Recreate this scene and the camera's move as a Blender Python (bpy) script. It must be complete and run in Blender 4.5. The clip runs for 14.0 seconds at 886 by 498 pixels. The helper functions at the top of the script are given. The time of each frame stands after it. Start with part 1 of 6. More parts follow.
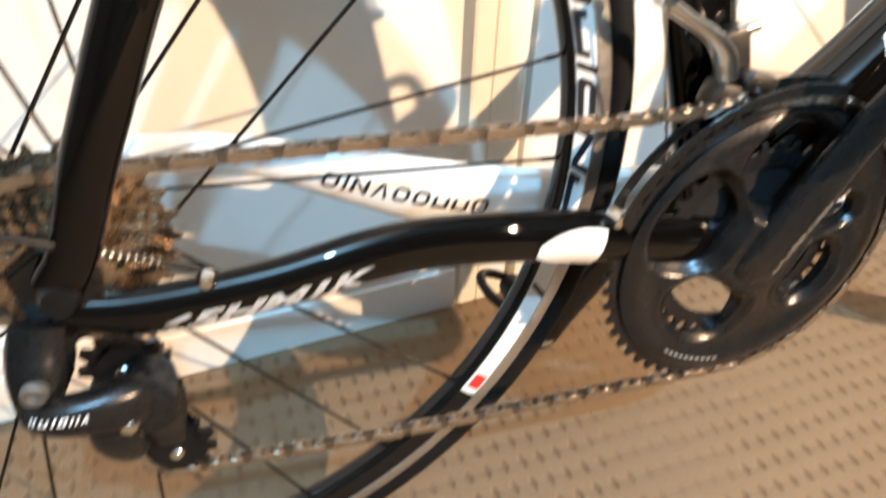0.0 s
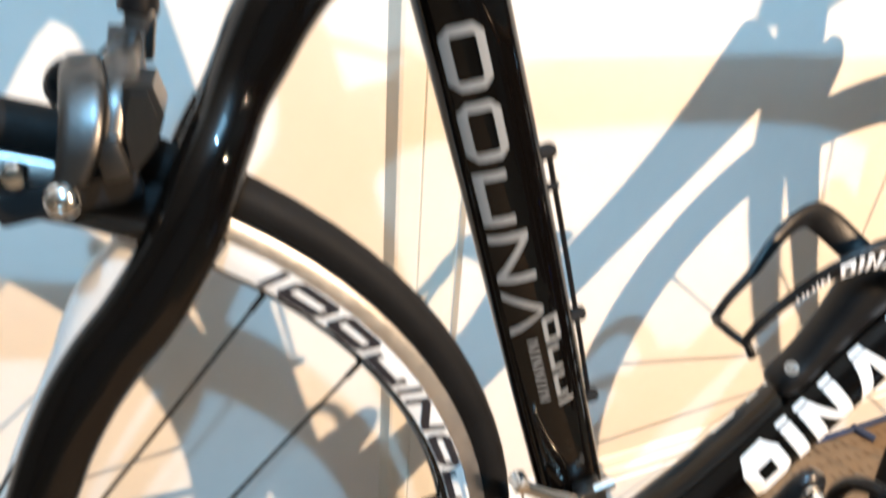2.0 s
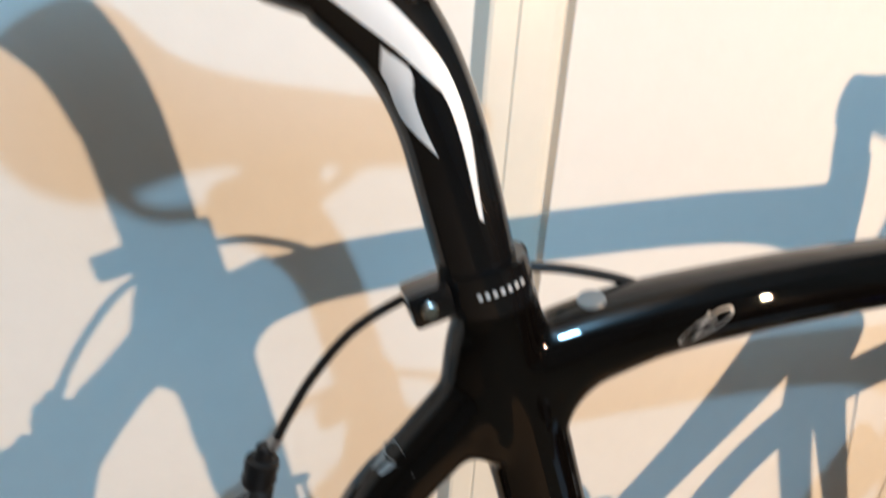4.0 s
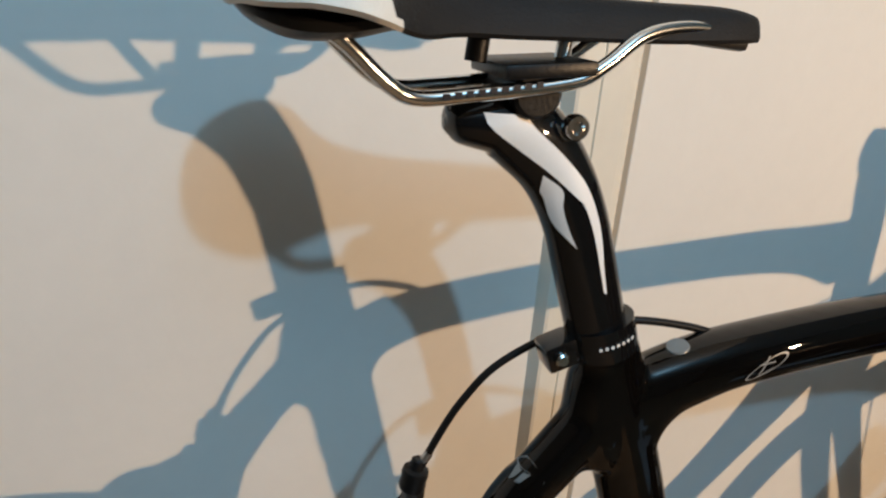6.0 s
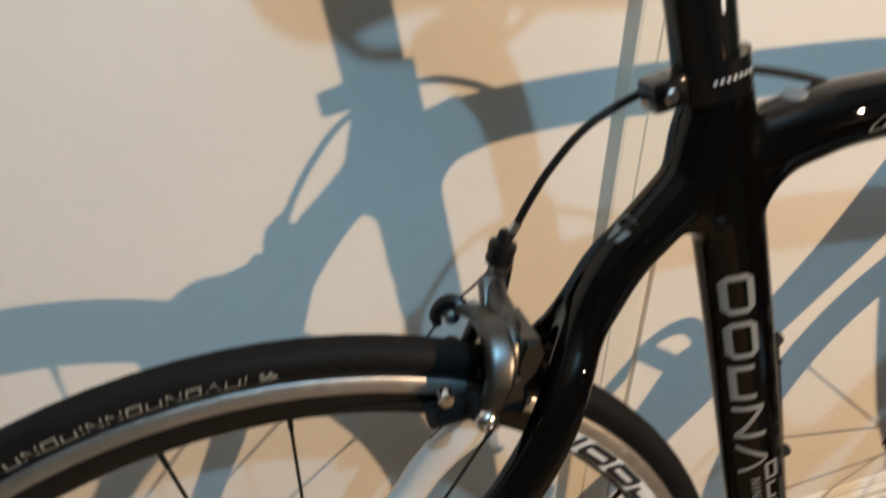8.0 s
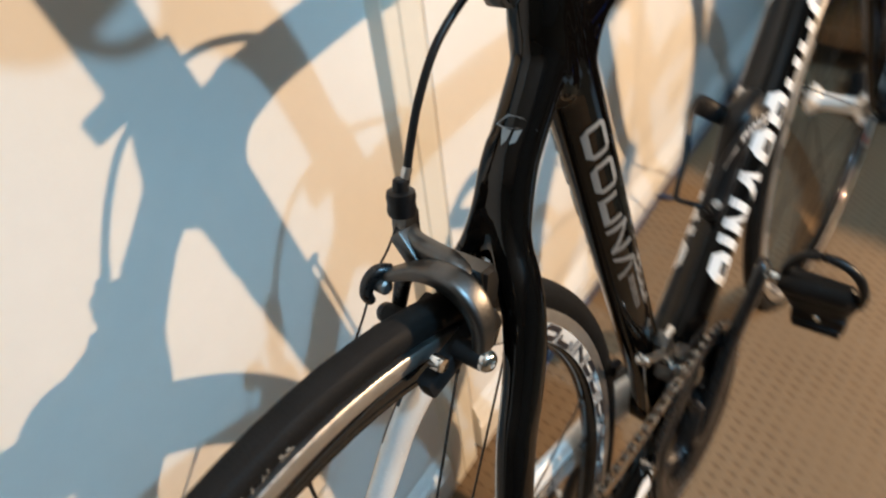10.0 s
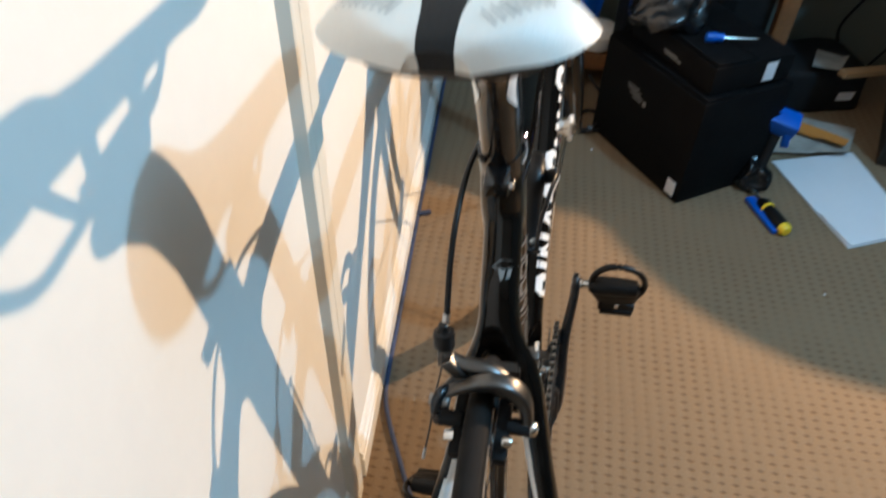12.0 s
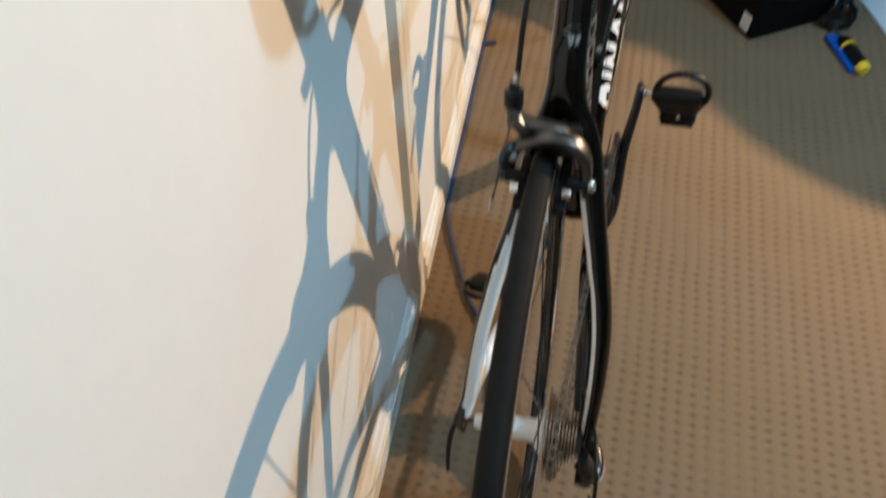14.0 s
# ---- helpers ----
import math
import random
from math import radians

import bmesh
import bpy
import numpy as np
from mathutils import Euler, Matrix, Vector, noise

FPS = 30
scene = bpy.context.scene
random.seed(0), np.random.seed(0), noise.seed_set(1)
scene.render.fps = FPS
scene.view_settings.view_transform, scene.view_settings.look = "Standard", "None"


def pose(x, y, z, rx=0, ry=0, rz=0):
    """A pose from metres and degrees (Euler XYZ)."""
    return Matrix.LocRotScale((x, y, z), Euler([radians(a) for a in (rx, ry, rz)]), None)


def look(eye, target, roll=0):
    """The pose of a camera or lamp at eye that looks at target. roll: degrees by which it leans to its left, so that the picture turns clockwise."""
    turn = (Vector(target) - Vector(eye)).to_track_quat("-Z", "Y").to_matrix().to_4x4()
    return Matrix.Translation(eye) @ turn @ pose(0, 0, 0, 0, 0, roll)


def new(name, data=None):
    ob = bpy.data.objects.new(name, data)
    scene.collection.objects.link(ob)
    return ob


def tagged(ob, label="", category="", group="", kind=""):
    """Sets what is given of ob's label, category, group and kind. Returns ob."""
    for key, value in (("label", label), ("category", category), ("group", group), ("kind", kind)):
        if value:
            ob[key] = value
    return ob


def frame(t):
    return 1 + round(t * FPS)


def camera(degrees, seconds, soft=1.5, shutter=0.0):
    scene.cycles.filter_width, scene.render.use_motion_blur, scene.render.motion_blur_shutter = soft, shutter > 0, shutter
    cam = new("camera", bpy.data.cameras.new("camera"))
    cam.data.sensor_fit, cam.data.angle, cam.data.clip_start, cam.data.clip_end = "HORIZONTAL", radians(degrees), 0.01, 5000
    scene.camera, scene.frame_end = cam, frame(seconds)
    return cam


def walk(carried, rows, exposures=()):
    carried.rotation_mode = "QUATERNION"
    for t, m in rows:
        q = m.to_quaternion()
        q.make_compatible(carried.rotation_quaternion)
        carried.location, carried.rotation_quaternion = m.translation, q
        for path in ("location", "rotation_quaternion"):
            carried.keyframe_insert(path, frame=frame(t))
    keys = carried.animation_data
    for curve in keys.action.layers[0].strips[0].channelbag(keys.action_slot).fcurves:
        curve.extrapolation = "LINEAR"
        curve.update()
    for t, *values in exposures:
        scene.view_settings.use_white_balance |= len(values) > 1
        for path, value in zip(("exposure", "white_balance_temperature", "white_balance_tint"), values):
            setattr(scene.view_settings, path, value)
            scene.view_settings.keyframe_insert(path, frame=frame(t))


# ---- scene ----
# ---------------- camera and its walk ----------------
cam = camera(64.45, 14.0, soft=2.1, shutter=0.9)
PATH = [
    (0, (0.0929, -0.3125, 0.5491), (0.3438, 0.4316, -0.0701), 2.28),
    (0.5, (0.1214, -0.2998, 0.5886), (0.3794, 0.4643, -0.0027), 1.42),
    (1, (0.1447, -0.2804, 0.6511), (0.421, 0.4864, 0.0716), 1.44),
    (1.5, (0.1669, -0.2684, 0.7039), (0.469, 0.5156, 0.1617), 4.05),
    (2, (0.1722, -0.2468, 0.7454), (0.4585, 0.57, 0.2446), 3.94),
    (2.5, (0.1725, -0.2278, 0.8004), (0.4654, 0.5981, 0.3186), 4.74),
    (3, (0.1707, -0.2185, 0.8346), (0.46, 0.6208, 0.3743), 4.37),
    (3.5, (0.162, -0.2091, 0.8764), (0.4504, 0.6472, 0.4478), 4.31),
    (4, (0.1422, -0.1986, 0.9261), (0.4172, 0.6777, 0.5305), 3.90),
    (4.2, (0.1355, -0.1979, 0.9462), (0.4055, 0.6788, 0.5479), 4.69),
    (6.3, (0.0422, -0.2515, 0.9973), (0.313, 0.6169, 0.5819), 3.79),
    (6.5, (0.0385, -0.2549, 0.9856), (0.3155, 0.6026, 0.552), 4.60),
    (7, (0.0289, -0.2618, 0.9584), (0.2951, 0.5851, 0.4981), 4.61),
    (7.5, (0.0195, -0.2601, 0.9271), (0.2606, 0.5849, 0.4497), 2.77),
    (8, (0.0191, -0.2549, 0.8909), (0.2396, 0.5846, 0.3943), 1.54),
    (8.2, (0.015, -0.2551, 0.8741), (0.2255, 0.5885, 0.3801), 1.43),
    (10.3, (-0.0743, -0.0934, 0.9475), (0.4713, 0.3057, 0.2106), -4.99),
    (10.5, (-0.0704, -0.052, 0.9734), (0.4603, 0.2433, 0.1789), -0.22),
    (11, (-0.1545, 0.0062, 1.0154), (0.4448, 0.1015, 0.2206), 7.42),
    (11.5, (-0.1837, 0.0261, 1.0503), (0.4464, 0.1637, 0.2861), -0.11),
    (12, (-0.1991, 0.0328, 1.1086), (0.5157, 0.1553, 0.4201), 1.73),
    (12.5, (-0.2258, 0.0335, 1.1609), (0.4868, 0.1154, 0.4642), 2.12),
    (13, (-0.2572, 0.04, 1.1719), (0.4032, 0.1416, 0.4279), 1.04),
    (13.5, (-0.2767, 0.0434, 1.1437), (0.3303, 0.1805, 0.3609), 0.88),
    (14, (-0.3029, 0.0214, 1.0895), (0.2567, 0.1873, 0.2776), -1.29),
]
EXPOSURES = ((0, 0.99, 5600, 3), (1.0, 0.95, 5480, 2), (1.5, 0.86, 5450, 2), (2.2, 0.66, 5450, 3), (3.0, 0.41, 5450, 3), (4.2, -0.12, 5600, 4), (6.3, -0.66, 5800, 3), (7.2, -0.63, 5850, 3), (8.2, -0.40, 5920, 3), (10.3, 0.15, 5700, 3), (11.5, 0.28, 5500, 3), (12.5, 0.10, 5600, 2), (14, 0.03, 5620, 1))
walk(cam, [(t, look(eye, target, roll)) for t, eye, target, roll in PATH], EXPOSURES)

# ---------------- world and lamps ----------------
world = bpy.data.worlds.new("world")
scene.world = world
world.use_nodes = True
world.node_tree.nodes["Background"].inputs["Color"].default_value = (0.55, 0.62, 0.7, 1)
world.node_tree.nodes["Background"].inputs["Strength"].default_value = 0.008

# hooded warm work lamp on the small round table to the right of the bicycle; the table top shades the carpet below
WORK_LAMP = Vector((1.490, -1.398, 1.208))
spot = bpy.data.lights.new("work_lamp", "SPOT")
spot.energy, spot.color = 198.0, (1.0, 0.612, 0.335)
spot.spot_size, spot.spot_blend, spot.shadow_soft_size = radians(118), 0.06, 0.017
az, el = radians(150), radians(0)
spot_ob = new("work_lamp", spot)
spot_ob.matrix_world = look(WORK_LAMP, WORK_LAMP + Vector((math.cos(el) * math.cos(az), math.cos(el) * math.sin(az), math.sin(el))))

# cool ceiling lamp
CEILING_LAMP = Vector((0.348, -1.2765, 2.142))
bulb = bpy.data.lights.new("ceiling_lamp", "POINT")
bulb.energy, bulb.color, bulb.shadow_soft_size = 72.0, (0.40, 0.73, 1.0), 0.03
new("ceiling_lamp", bulb).location = CEILING_LAMP


# ---------------- materials ----------------
def material(name, color=(0.5, 0.5, 0.5), rough=0.5, metal=0.0, coat=0.0, vary=0.0, vscale=20.0, bump=0.0, bscale=200.0,
             color2=None, coat_rough=0.05, spec=0.5):
    """Principled material with a coarse and a fine noise on colour and roughness, and a fine bump."""
    m = bpy.data.materials.new(name)
    m.use_nodes = True
    nt = m.node_tree
    b = nt.nodes["Principled BSDF"]
    b.inputs["Roughness"].default_value, b.inputs["Metallic"].default_value = rough, metal
    b.inputs["Coat Weight"].default_value, b.inputs["Coat Roughness"].default_value = coat, coat_rough
    b.inputs["Specular IOR Level"].default_value = spec
    c1 = (*color, 1)
    c2 = (*color2, 1) if color2 else (*[min(1, c * (1 + vary)) for c in color], 1)
    if not color2:
        c1 = (*[c * (1 - vary) for c in color], 1)
    b.inputs["Base Color"].default_value = (*color, 1)
    tc = nt.nodes.new("ShaderNodeTexCoord")
    if vary or color2:
        n1, n2 = nt.nodes.new("ShaderNodeTexNoise"), nt.nodes.new("ShaderNodeTexNoise")
        n1.inputs["Scale"].default_value, n2.inputs["Scale"].default_value = vscale, vscale * 9
        n1.inputs["Detail"].default_value = n2.inputs["Detail"].default_value = 4
        add = nt.nodes.new("ShaderNodeMix")
        add.inputs["Factor"].default_value = 0.4
        mix = nt.nodes.new("ShaderNodeMix")
        mix.data_type = "RGBA"
        mix.inputs[6].default_value, mix.inputs[7].default_value = c1, c2
        ramp = nt.nodes.new("ShaderNodeMapRange")
        ramp.inputs["From Min"].default_value, ramp.inputs["From Max"].default_value = 0.3, 0.7
        for n in (n1, n2):
            nt.links.new(tc.outputs["Object"], n.inputs["Vector"])
        nt.links.new(n1.outputs["Fac"], add.inputs[2])
        nt.links.new(n2.outputs["Fac"], add.inputs[3])
        nt.links.new(add.outputs[0], ramp.inputs["Value"])
        nt.links.new(ramp.outputs["Result"], mix.inputs["Factor"])
        nt.links.new(mix.outputs[2], b.inputs["Base Color"])
        rr = nt.nodes.new("ShaderNodeMapRange")
        rr.inputs["To Min"].default_value, rr.inputs["To Max"].default_value = rough * 0.8, min(1, rough * 1.25)
        nt.links.new(n2.outputs["Fac"], rr.inputs["Value"])
        nt.links.new(rr.outputs["Result"], b.inputs["Roughness"])
    if bump:
        n3, bp = nt.nodes.new("ShaderNodeTexNoise"), nt.nodes.new("ShaderNodeBump")
        n3.inputs["Scale"].default_value, n3.inputs["Detail"].default_value = bscale, 5
        bp.inputs["Strength"].default_value, bp.inputs["Distance"].default_value = bump, 0.002
        nt.links.new(tc.outputs["Object"], n3.inputs["Vector"])
        nt.links.new(n3.outputs["Fac"], bp.inputs["Height"])
        nt.links.new(bp.outputs["Normal"], b.inputs["Normal"])
    return m


def carbon_material():
    """Clear-coated black carbon with a fine brownish weave."""
    m = material("gloss_carbon", (0.004, 0.004, 0.004), 0.4, 0.0, 1.0, coat_rough=0.016, spec=0.0)
    nt = m.node_tree
    b = nt.nodes["Principled BSDF"]
    b.inputs["Coat IOR"].default_value = 1.42
    tc = nt.nodes.new("ShaderNodeTexCoord")
    w1, w2 = nt.nodes.new("ShaderNodeTexWave"), nt.nodes.new("ShaderNodeTexWave")
    for w, axis in ((w1, "X"), (w2, "Z")):
        w.wave_type, w.bands_direction = "BANDS", axis
        w.inputs["Scale"].default_value, w.inputs["Distortion"].default_value = 230.0, 0.6
        nt.links.new(tc.outputs["Object"], w.inputs["Vector"])
    mul = nt.nodes.new("ShaderNodeMath")
    mul.operation = "MULTIPLY"
    nt.links.new(w1.outputs["Fac"], mul.inputs[0])
    nt.links.new(w2.outputs["Fac"], mul.inputs[1])
    mix = nt.nodes.new("ShaderNodeMix")
    mix.data_type = "RGBA"
    mix.inputs[6].default_value, mix.inputs[7].default_value = (0.0014, 0.0013, 0.0013, 1), (0.0062, 0.0042, 0.0028, 1)
    nt.links.new(mul.outputs[0], mix.inputs["Factor"])
    nt.links.new(mix.outputs[2], b.inputs["Base Color"])
    return m


def carpet_material():
    """Looped carpet: ribs across the room with rows of small dark pits, stained and uneven."""
    m = material("loop_carpet", (0.3, 0.24, 0.17), 0.95, spec=0.1)
    nt = m.node_tree
    b = nt.nodes["Principled BSDF"]
    tc = nt.nodes.new("ShaderNodeTexCoord")
    mp = nt.nodes.new("ShaderNodeMapping")
    mp.inputs["Rotation"].default_value = (0, 0, radians(-2))
    nt.links.new(tc.outputs["Object"], mp.inputs["Vector"])
    warp = nt.nodes.new("ShaderNodeTexNoise")
    warp.inputs["Scale"].default_value, warp.inputs["Detail"].default_value = 11.0, 4
    nt.links.new(mp.outputs["Vector"], warp.inputs["Vector"])
    vadd = nt.nodes.new("ShaderNodeVectorMath")
    vadd.operation = "MULTIPLY_ADD"
    vadd.inputs[1].default_value = (0.009, 0.009, 0)
    nt.links.new(warp.outputs["Color"], vadd.inputs[0])
    nt.links.new(mp.outputs["Vector"], vadd.inputs[2])
    sep = nt.nodes.new("ShaderNodeSeparateXYZ")
    nt.links.new(vadd.outputs[0], sep.inputs[0])

    def math_node(op, a, c):
        n = nt.nodes.new("ShaderNodeMath")
        n.operation = op
        for i, v in enumerate((a, c)):
            if isinstance(v, (int, float)):
                n.inputs[i].default_value = v
            elif v is not None:
                nt.links.new(v, n.inputs[i])
        return n.outputs[0]

    def rib(axis_out, pitch):
        return math_node("ABSOLUTE", math_node("SINE", math_node("MULTIPLY", axis_out, math.pi / pitch), None), None)

    ribs = rib(sep.outputs["Y"], 0.0238)
    rows = rib(sep.outputs["X"], 0.0175)
    pit = math_node("MULTIPLY", math_node("POWER", math_node("SUBTRACT", 1.0, ribs), 0.62), math_node("POWER", math_node("SUBTRACT", 1.0, rows), 1.25))
    patch = nt.nodes.new("ShaderNodeTexNoise")
    patch.inputs["Scale"].default_value, patch.inputs["Detail"].default_value = 5.5, 1
    nt.links.new(mp.outputs["Vector"], patch.inputs["Vector"])
    on = nt.nodes.new("ShaderNodeMapRange")
    on.inputs["From Min"].default_value, on.inputs["From Max"].default_value = 0.4, 0.55
    on.inputs["To Min"].default_value = 0.3
    nt.links.new(patch.outputs["Fac"], on.inputs["Value"])
    pits = nt.nodes.new("ShaderNodeMapRange")
    pits.inputs["From Min"].default_value, pits.inputs["From Max"].default_value = 0.2, 0.62
    nt.links.new(pit, pits.inputs["Value"])
    pit_on = math_node("MULTIPLY", pits.outputs["Result"], on.outputs["Result"])
    groove = math_node("POWER", math_node("SUBTRACT", 1.0, ribs), 2.0)
    fuzz, stain = nt.nodes.new("ShaderNodeTexNoise"), nt.nodes.new("ShaderNodeTexNoise")
    fuzz.inputs["Scale"].default_value, fuzz.inputs["Detail"].default_value = 420.0, 3
    stain.inputs["Scale"].default_value, stain.inputs["Detail"].default_value = 3.0, 5
    for n in (fuzz, stain):
        nt.links.new(tc.outputs["Object"], n.inputs["Vector"])
    c0 = nt.nodes.new("ShaderNodeMix")
    c0.data_type = "RGBA"
    c0.inputs[6].default_value, c0.inputs[7].default_value = (0.165, 0.112, 0.066, 1), (0.258, 0.186, 0.117, 1)
    nt.links.new(math_node("ADD", math_node("MULTIPLY", fuzz.outputs["Fac"], 0.6), math_node("MULTIPLY", stain.outputs["Fac"], 0.4)), c0.inputs["Factor"])
    c1 = nt.nodes.new("ShaderNodeMix")
    c1.data_type = "RGBA"
    c1.inputs[7].default_value = (0.085, 0.048, 0.026, 1)
    nt.links.new(c0.outputs[2], c1.inputs[6])
    nt.links.new(math_node("MINIMUM", math_node("ADD", math_node("MULTIPLY", pit_on, 0.44), math_node("MULTIPLY", groove, 0.03)), 1.0), c1.inputs["Factor"])
    nt.links.new(c1.outputs[2], b.inputs["Base Color"])
    height = math_node("SUBTRACT", math_node("ADD", math_node("MULTIPLY", ribs, 0.35), math_node("MULTIPLY", fuzz.outputs["Fac"], 0.5)), math_node("MULTIPLY", pit_on, 0.8))
    bp = nt.nodes.new("ShaderNodeBump")
    bp.inputs["Strength"].default_value, bp.inputs["Distance"].default_value = 0.5, 0.004
    nt.links.new(height, bp.inputs["Height"])
    nt.links.new(bp.outputs["Normal"], b.inputs["Normal"])
    return m


M = {
    "carbon": carbon_material(),
    "tyre_print": material("faint_tyre_print", (0.3, 0.29, 0.26), 0.6, vary=0.2, vscale=80),
    # walls out of view, painted dark to hold down bounced light
    "unseen": material("low_bounce_paint", (0.2, 0.19, 0.165), 0.8, vary=0.05, vscale=4),
    "carpet": carpet_material(),
    "bin_liner": material("black_plastic_film", (0.006, 0.006, 0.0065), 0.22, vary=0.2, vscale=30, bump=0.5, bscale=60),
    "wall": material("cream_wall_paint", (0.8, 0.775, 0.72), 0.6, vary=0.03, vscale=6, bump=0.08, bscale=160),
    "trim": material("cream_gloss_trim", (0.78, 0.74, 0.64), 0.35, vary=0.03, vscale=8, bump=0.03, bscale=90),
    "skirting": material("white_skirting_paint", (0.82, 0.81, 0.77), 0.4, vary=0.04, vscale=10, bump=0.04, bscale=120),
    "ceiling": material("white_ceiling_paint", (0.62, 0.62, 0.6), 0.9, vary=0.02),
    # far wall colour lowered to carry the shade under the desk
    "room": material("shaded_far_wall_paint", (0.125, 0.128, 0.104), 0.8, vary=0.04, vscale=5, bump=0.05, bscale=120),
    "black_paint": material("gloss_black_paint", (0.004, 0.004, 0.0045), 0.4, 0.0, 1.0, vary=0.2, vscale=40, coat_rough=0.03, spec=0.03),
    "white_paint": material("gloss_white_paint", (0.78, 0.78, 0.76), 0.25, 0.0, 0.6, vary=0.03, vscale=40),
    "grey_decal": material("silver_grey_decal", (0.238, 0.234, 0.223), 0.35, vary=0.05, vscale=60),
    "white_decal": material("white_decal", (0.8, 0.8, 0.79), 0.35, vary=0.03, vscale=60),
    "black_decal": material("black_decal", (0.015, 0.015, 0.02), 0.35, vary=0.1, vscale=60),
    "red_decal": material("red_decal", (0.6, 0.03, 0.02), 0.4, vary=0.1, vscale=60),
    "rubber": material("tyre_rubber", (0.0075, 0.0072, 0.007), 0.6, spec=0.14, vary=0.35, vscale=30, bump=0.15, bscale=500),
    "tread": material("worn_tread", (0.0135, 0.0118, 0.0106), 0.78, spec=0.12, vary=0.25, vscale=40, bump=0.2, bscale=600),
    "plastic": material("black_plastic", (0.0055, 0.0055, 0.006), 0.38, spec=0.3, vary=0.2, vscale=60, bump=0.1, bscale=400),
    "matt": material("matt_black_plastic", (0.010, 0.010, 0.0105), 0.75, spec=0.2, vary=0.25, vscale=50, bump=0.15, bscale=350),
    "alu": material("brushed_aluminium", (0.62, 0.61, 0.6), 0.32, 1.0, vary=0.12, vscale=50, bump=0.05, bscale=400),
    "brake_track": material("machined_brake_track", (0.66, 0.65, 0.63), 0.38, 1.0, vary=0.12, vscale=25, bump=0.06, bscale=700),
    "dull_metal": material("dull_grey_metal", (0.28, 0.28, 0.275), 0.45, 0.9, vary=0.15, vscale=30, bump=0.05, bscale=300),
    "chrome": material("polished_steel", (0.75, 0.74, 0.72), 0.14, 1.0, vary=0.08, vscale=50),
    "chain": material("oiled_chain_steel", (0.54, 0.485, 0.425), 0.2, 1.0, vary=0.3, vscale=160, bump=0.1, bscale=900),
    # inner links darker, taking up the shade in the gaps between links
    "chain_dark": material("gap_shade_links", (0.25, 0.22, 0.19), 0.3, 1.0, vary=0.3, vscale=160),
    "cog": material("nickel_sprocket", (0.45, 0.36, 0.27), 0.26, 1.0, vary=0.3, vscale=90, bump=0.1, bscale=600),
    "gunmetal": material("grey_anodised_alloy", (0.046, 0.046, 0.048), 0.28, 0.85, vary=0.15, vscale=40, bump=0.04, bscale=400),
    "brake": material("satin_grey_alloy", (0.12, 0.117, 0.114), 0.34, 1.0, vary=0.12, vscale=60, bump=0.03, bscale=400),
    "leather": material("black_saddle_cover", (0.010, 0.010, 0.0105), 0.6, spec=0.25, vary=0.15, vscale=60, bump=0.25, bscale=700),
    "white_leather": material("white_saddle_cover", (0.72, 0.69, 0.63), 0.45, vary=0.04, vscale=40, bump=0.2, bscale=700),
    "blue_cord": material("blue_cord_sheath", (0.03, 0.05, 0.12), 0.5, vary=0.2, vscale=60, bump=0.1, bscale=500),
    "box": material("black_carton", (0.0042, 0.0042, 0.0046), 0.7, spec=0.1, vary=0.3, vscale=14, bump=0.06, bscale=120),
    "paper": material("white_paper", (0.66, 0.67, 0.70), 0.8, vary=0.03, vscale=10, bump=0.03, bscale=60),
    "creased_paper": material("creased_pale_paper", (0.30, 0.285, 0.255), 0.85, vary=0.3, vscale=20, bump=0.2, bscale=40),
    "newsprint": material("newsprint", (0.2, 0.197, 0.18), 0.9, vary=0.35, vscale=26),
    "orange": material("orange_envelope", (0.50, 0.20, 0.035), 0.75, vary=0.1, vscale=12),
    "wood": material("stained_desk_wood", (0.17, 0.075, 0.026), 0.45, vary=0.35, vscale=9, bump=0.08, bscale=60),
    "pale_wood": material("pale_wood", (0.28, 0.17, 0.08), 0.55, vary=0.2, vscale=14, bump=0.06, bscale=80),
    "blue": material("blue_plastic", (0.008, 0.085, 0.46), 0.4, vary=0.15, vscale=30, bump=0.06, bscale=200),
    "yellow": material("yellow_plastic", (0.8, 0.55, 0.02), 0.4, vary=0.06, vscale=40),
    "grey": material("grey_metal_cabinet", (0.019, 0.02, 0.019), 0.65, vary=0.12, vscale=9, bump=0.05, bscale=150),
    "bowl": material("white_ceramic", (0.75, 0.76, 0.76), 0.25, vary=0.03, vscale=20),
}


# ---------------- mesh helpers ----------------
def part(name, bm, mats, parent=None, label="", smooth=True):
    """Link a bmesh as one mesh object, under parent if there is one."""
    if name == "white_flash":
        bmesh.ops.remove_doubles(bm, verts=bm.verts[:], dist=0.0001)
    bmesh.ops.recalc_face_normals(bm, faces=bm.faces[:])
    me = bpy.data.meshes.new(name)
    bm.to_mesh(me)
    bm.free()
    for m in (mats if isinstance(mats, (list, tuple)) else [mats]):
        me.materials.append(M[m])
    if smooth:
        me.shade_smooth()
        me.set_sharp_from_angle(angle=radians(38))
    ob = new(name, me)
    if parent:
        ob.parent = parent
    if label:
        tagged(ob, label)
    if name.endswith("lettering"):
        tagged(ob, kind="stuff")
    return ob


def shared(name, me, parent, m):
    """One more object on a mesh that is there already."""
    ob = new(name, me)
    ob.parent = parent
    ob.matrix_basis = m
    return ob


def empty(name, parent=None, m=None):
    ob = new(name)
    if parent:
        ob.parent = parent
    if m:
        ob.matrix_basis = m
    return ob


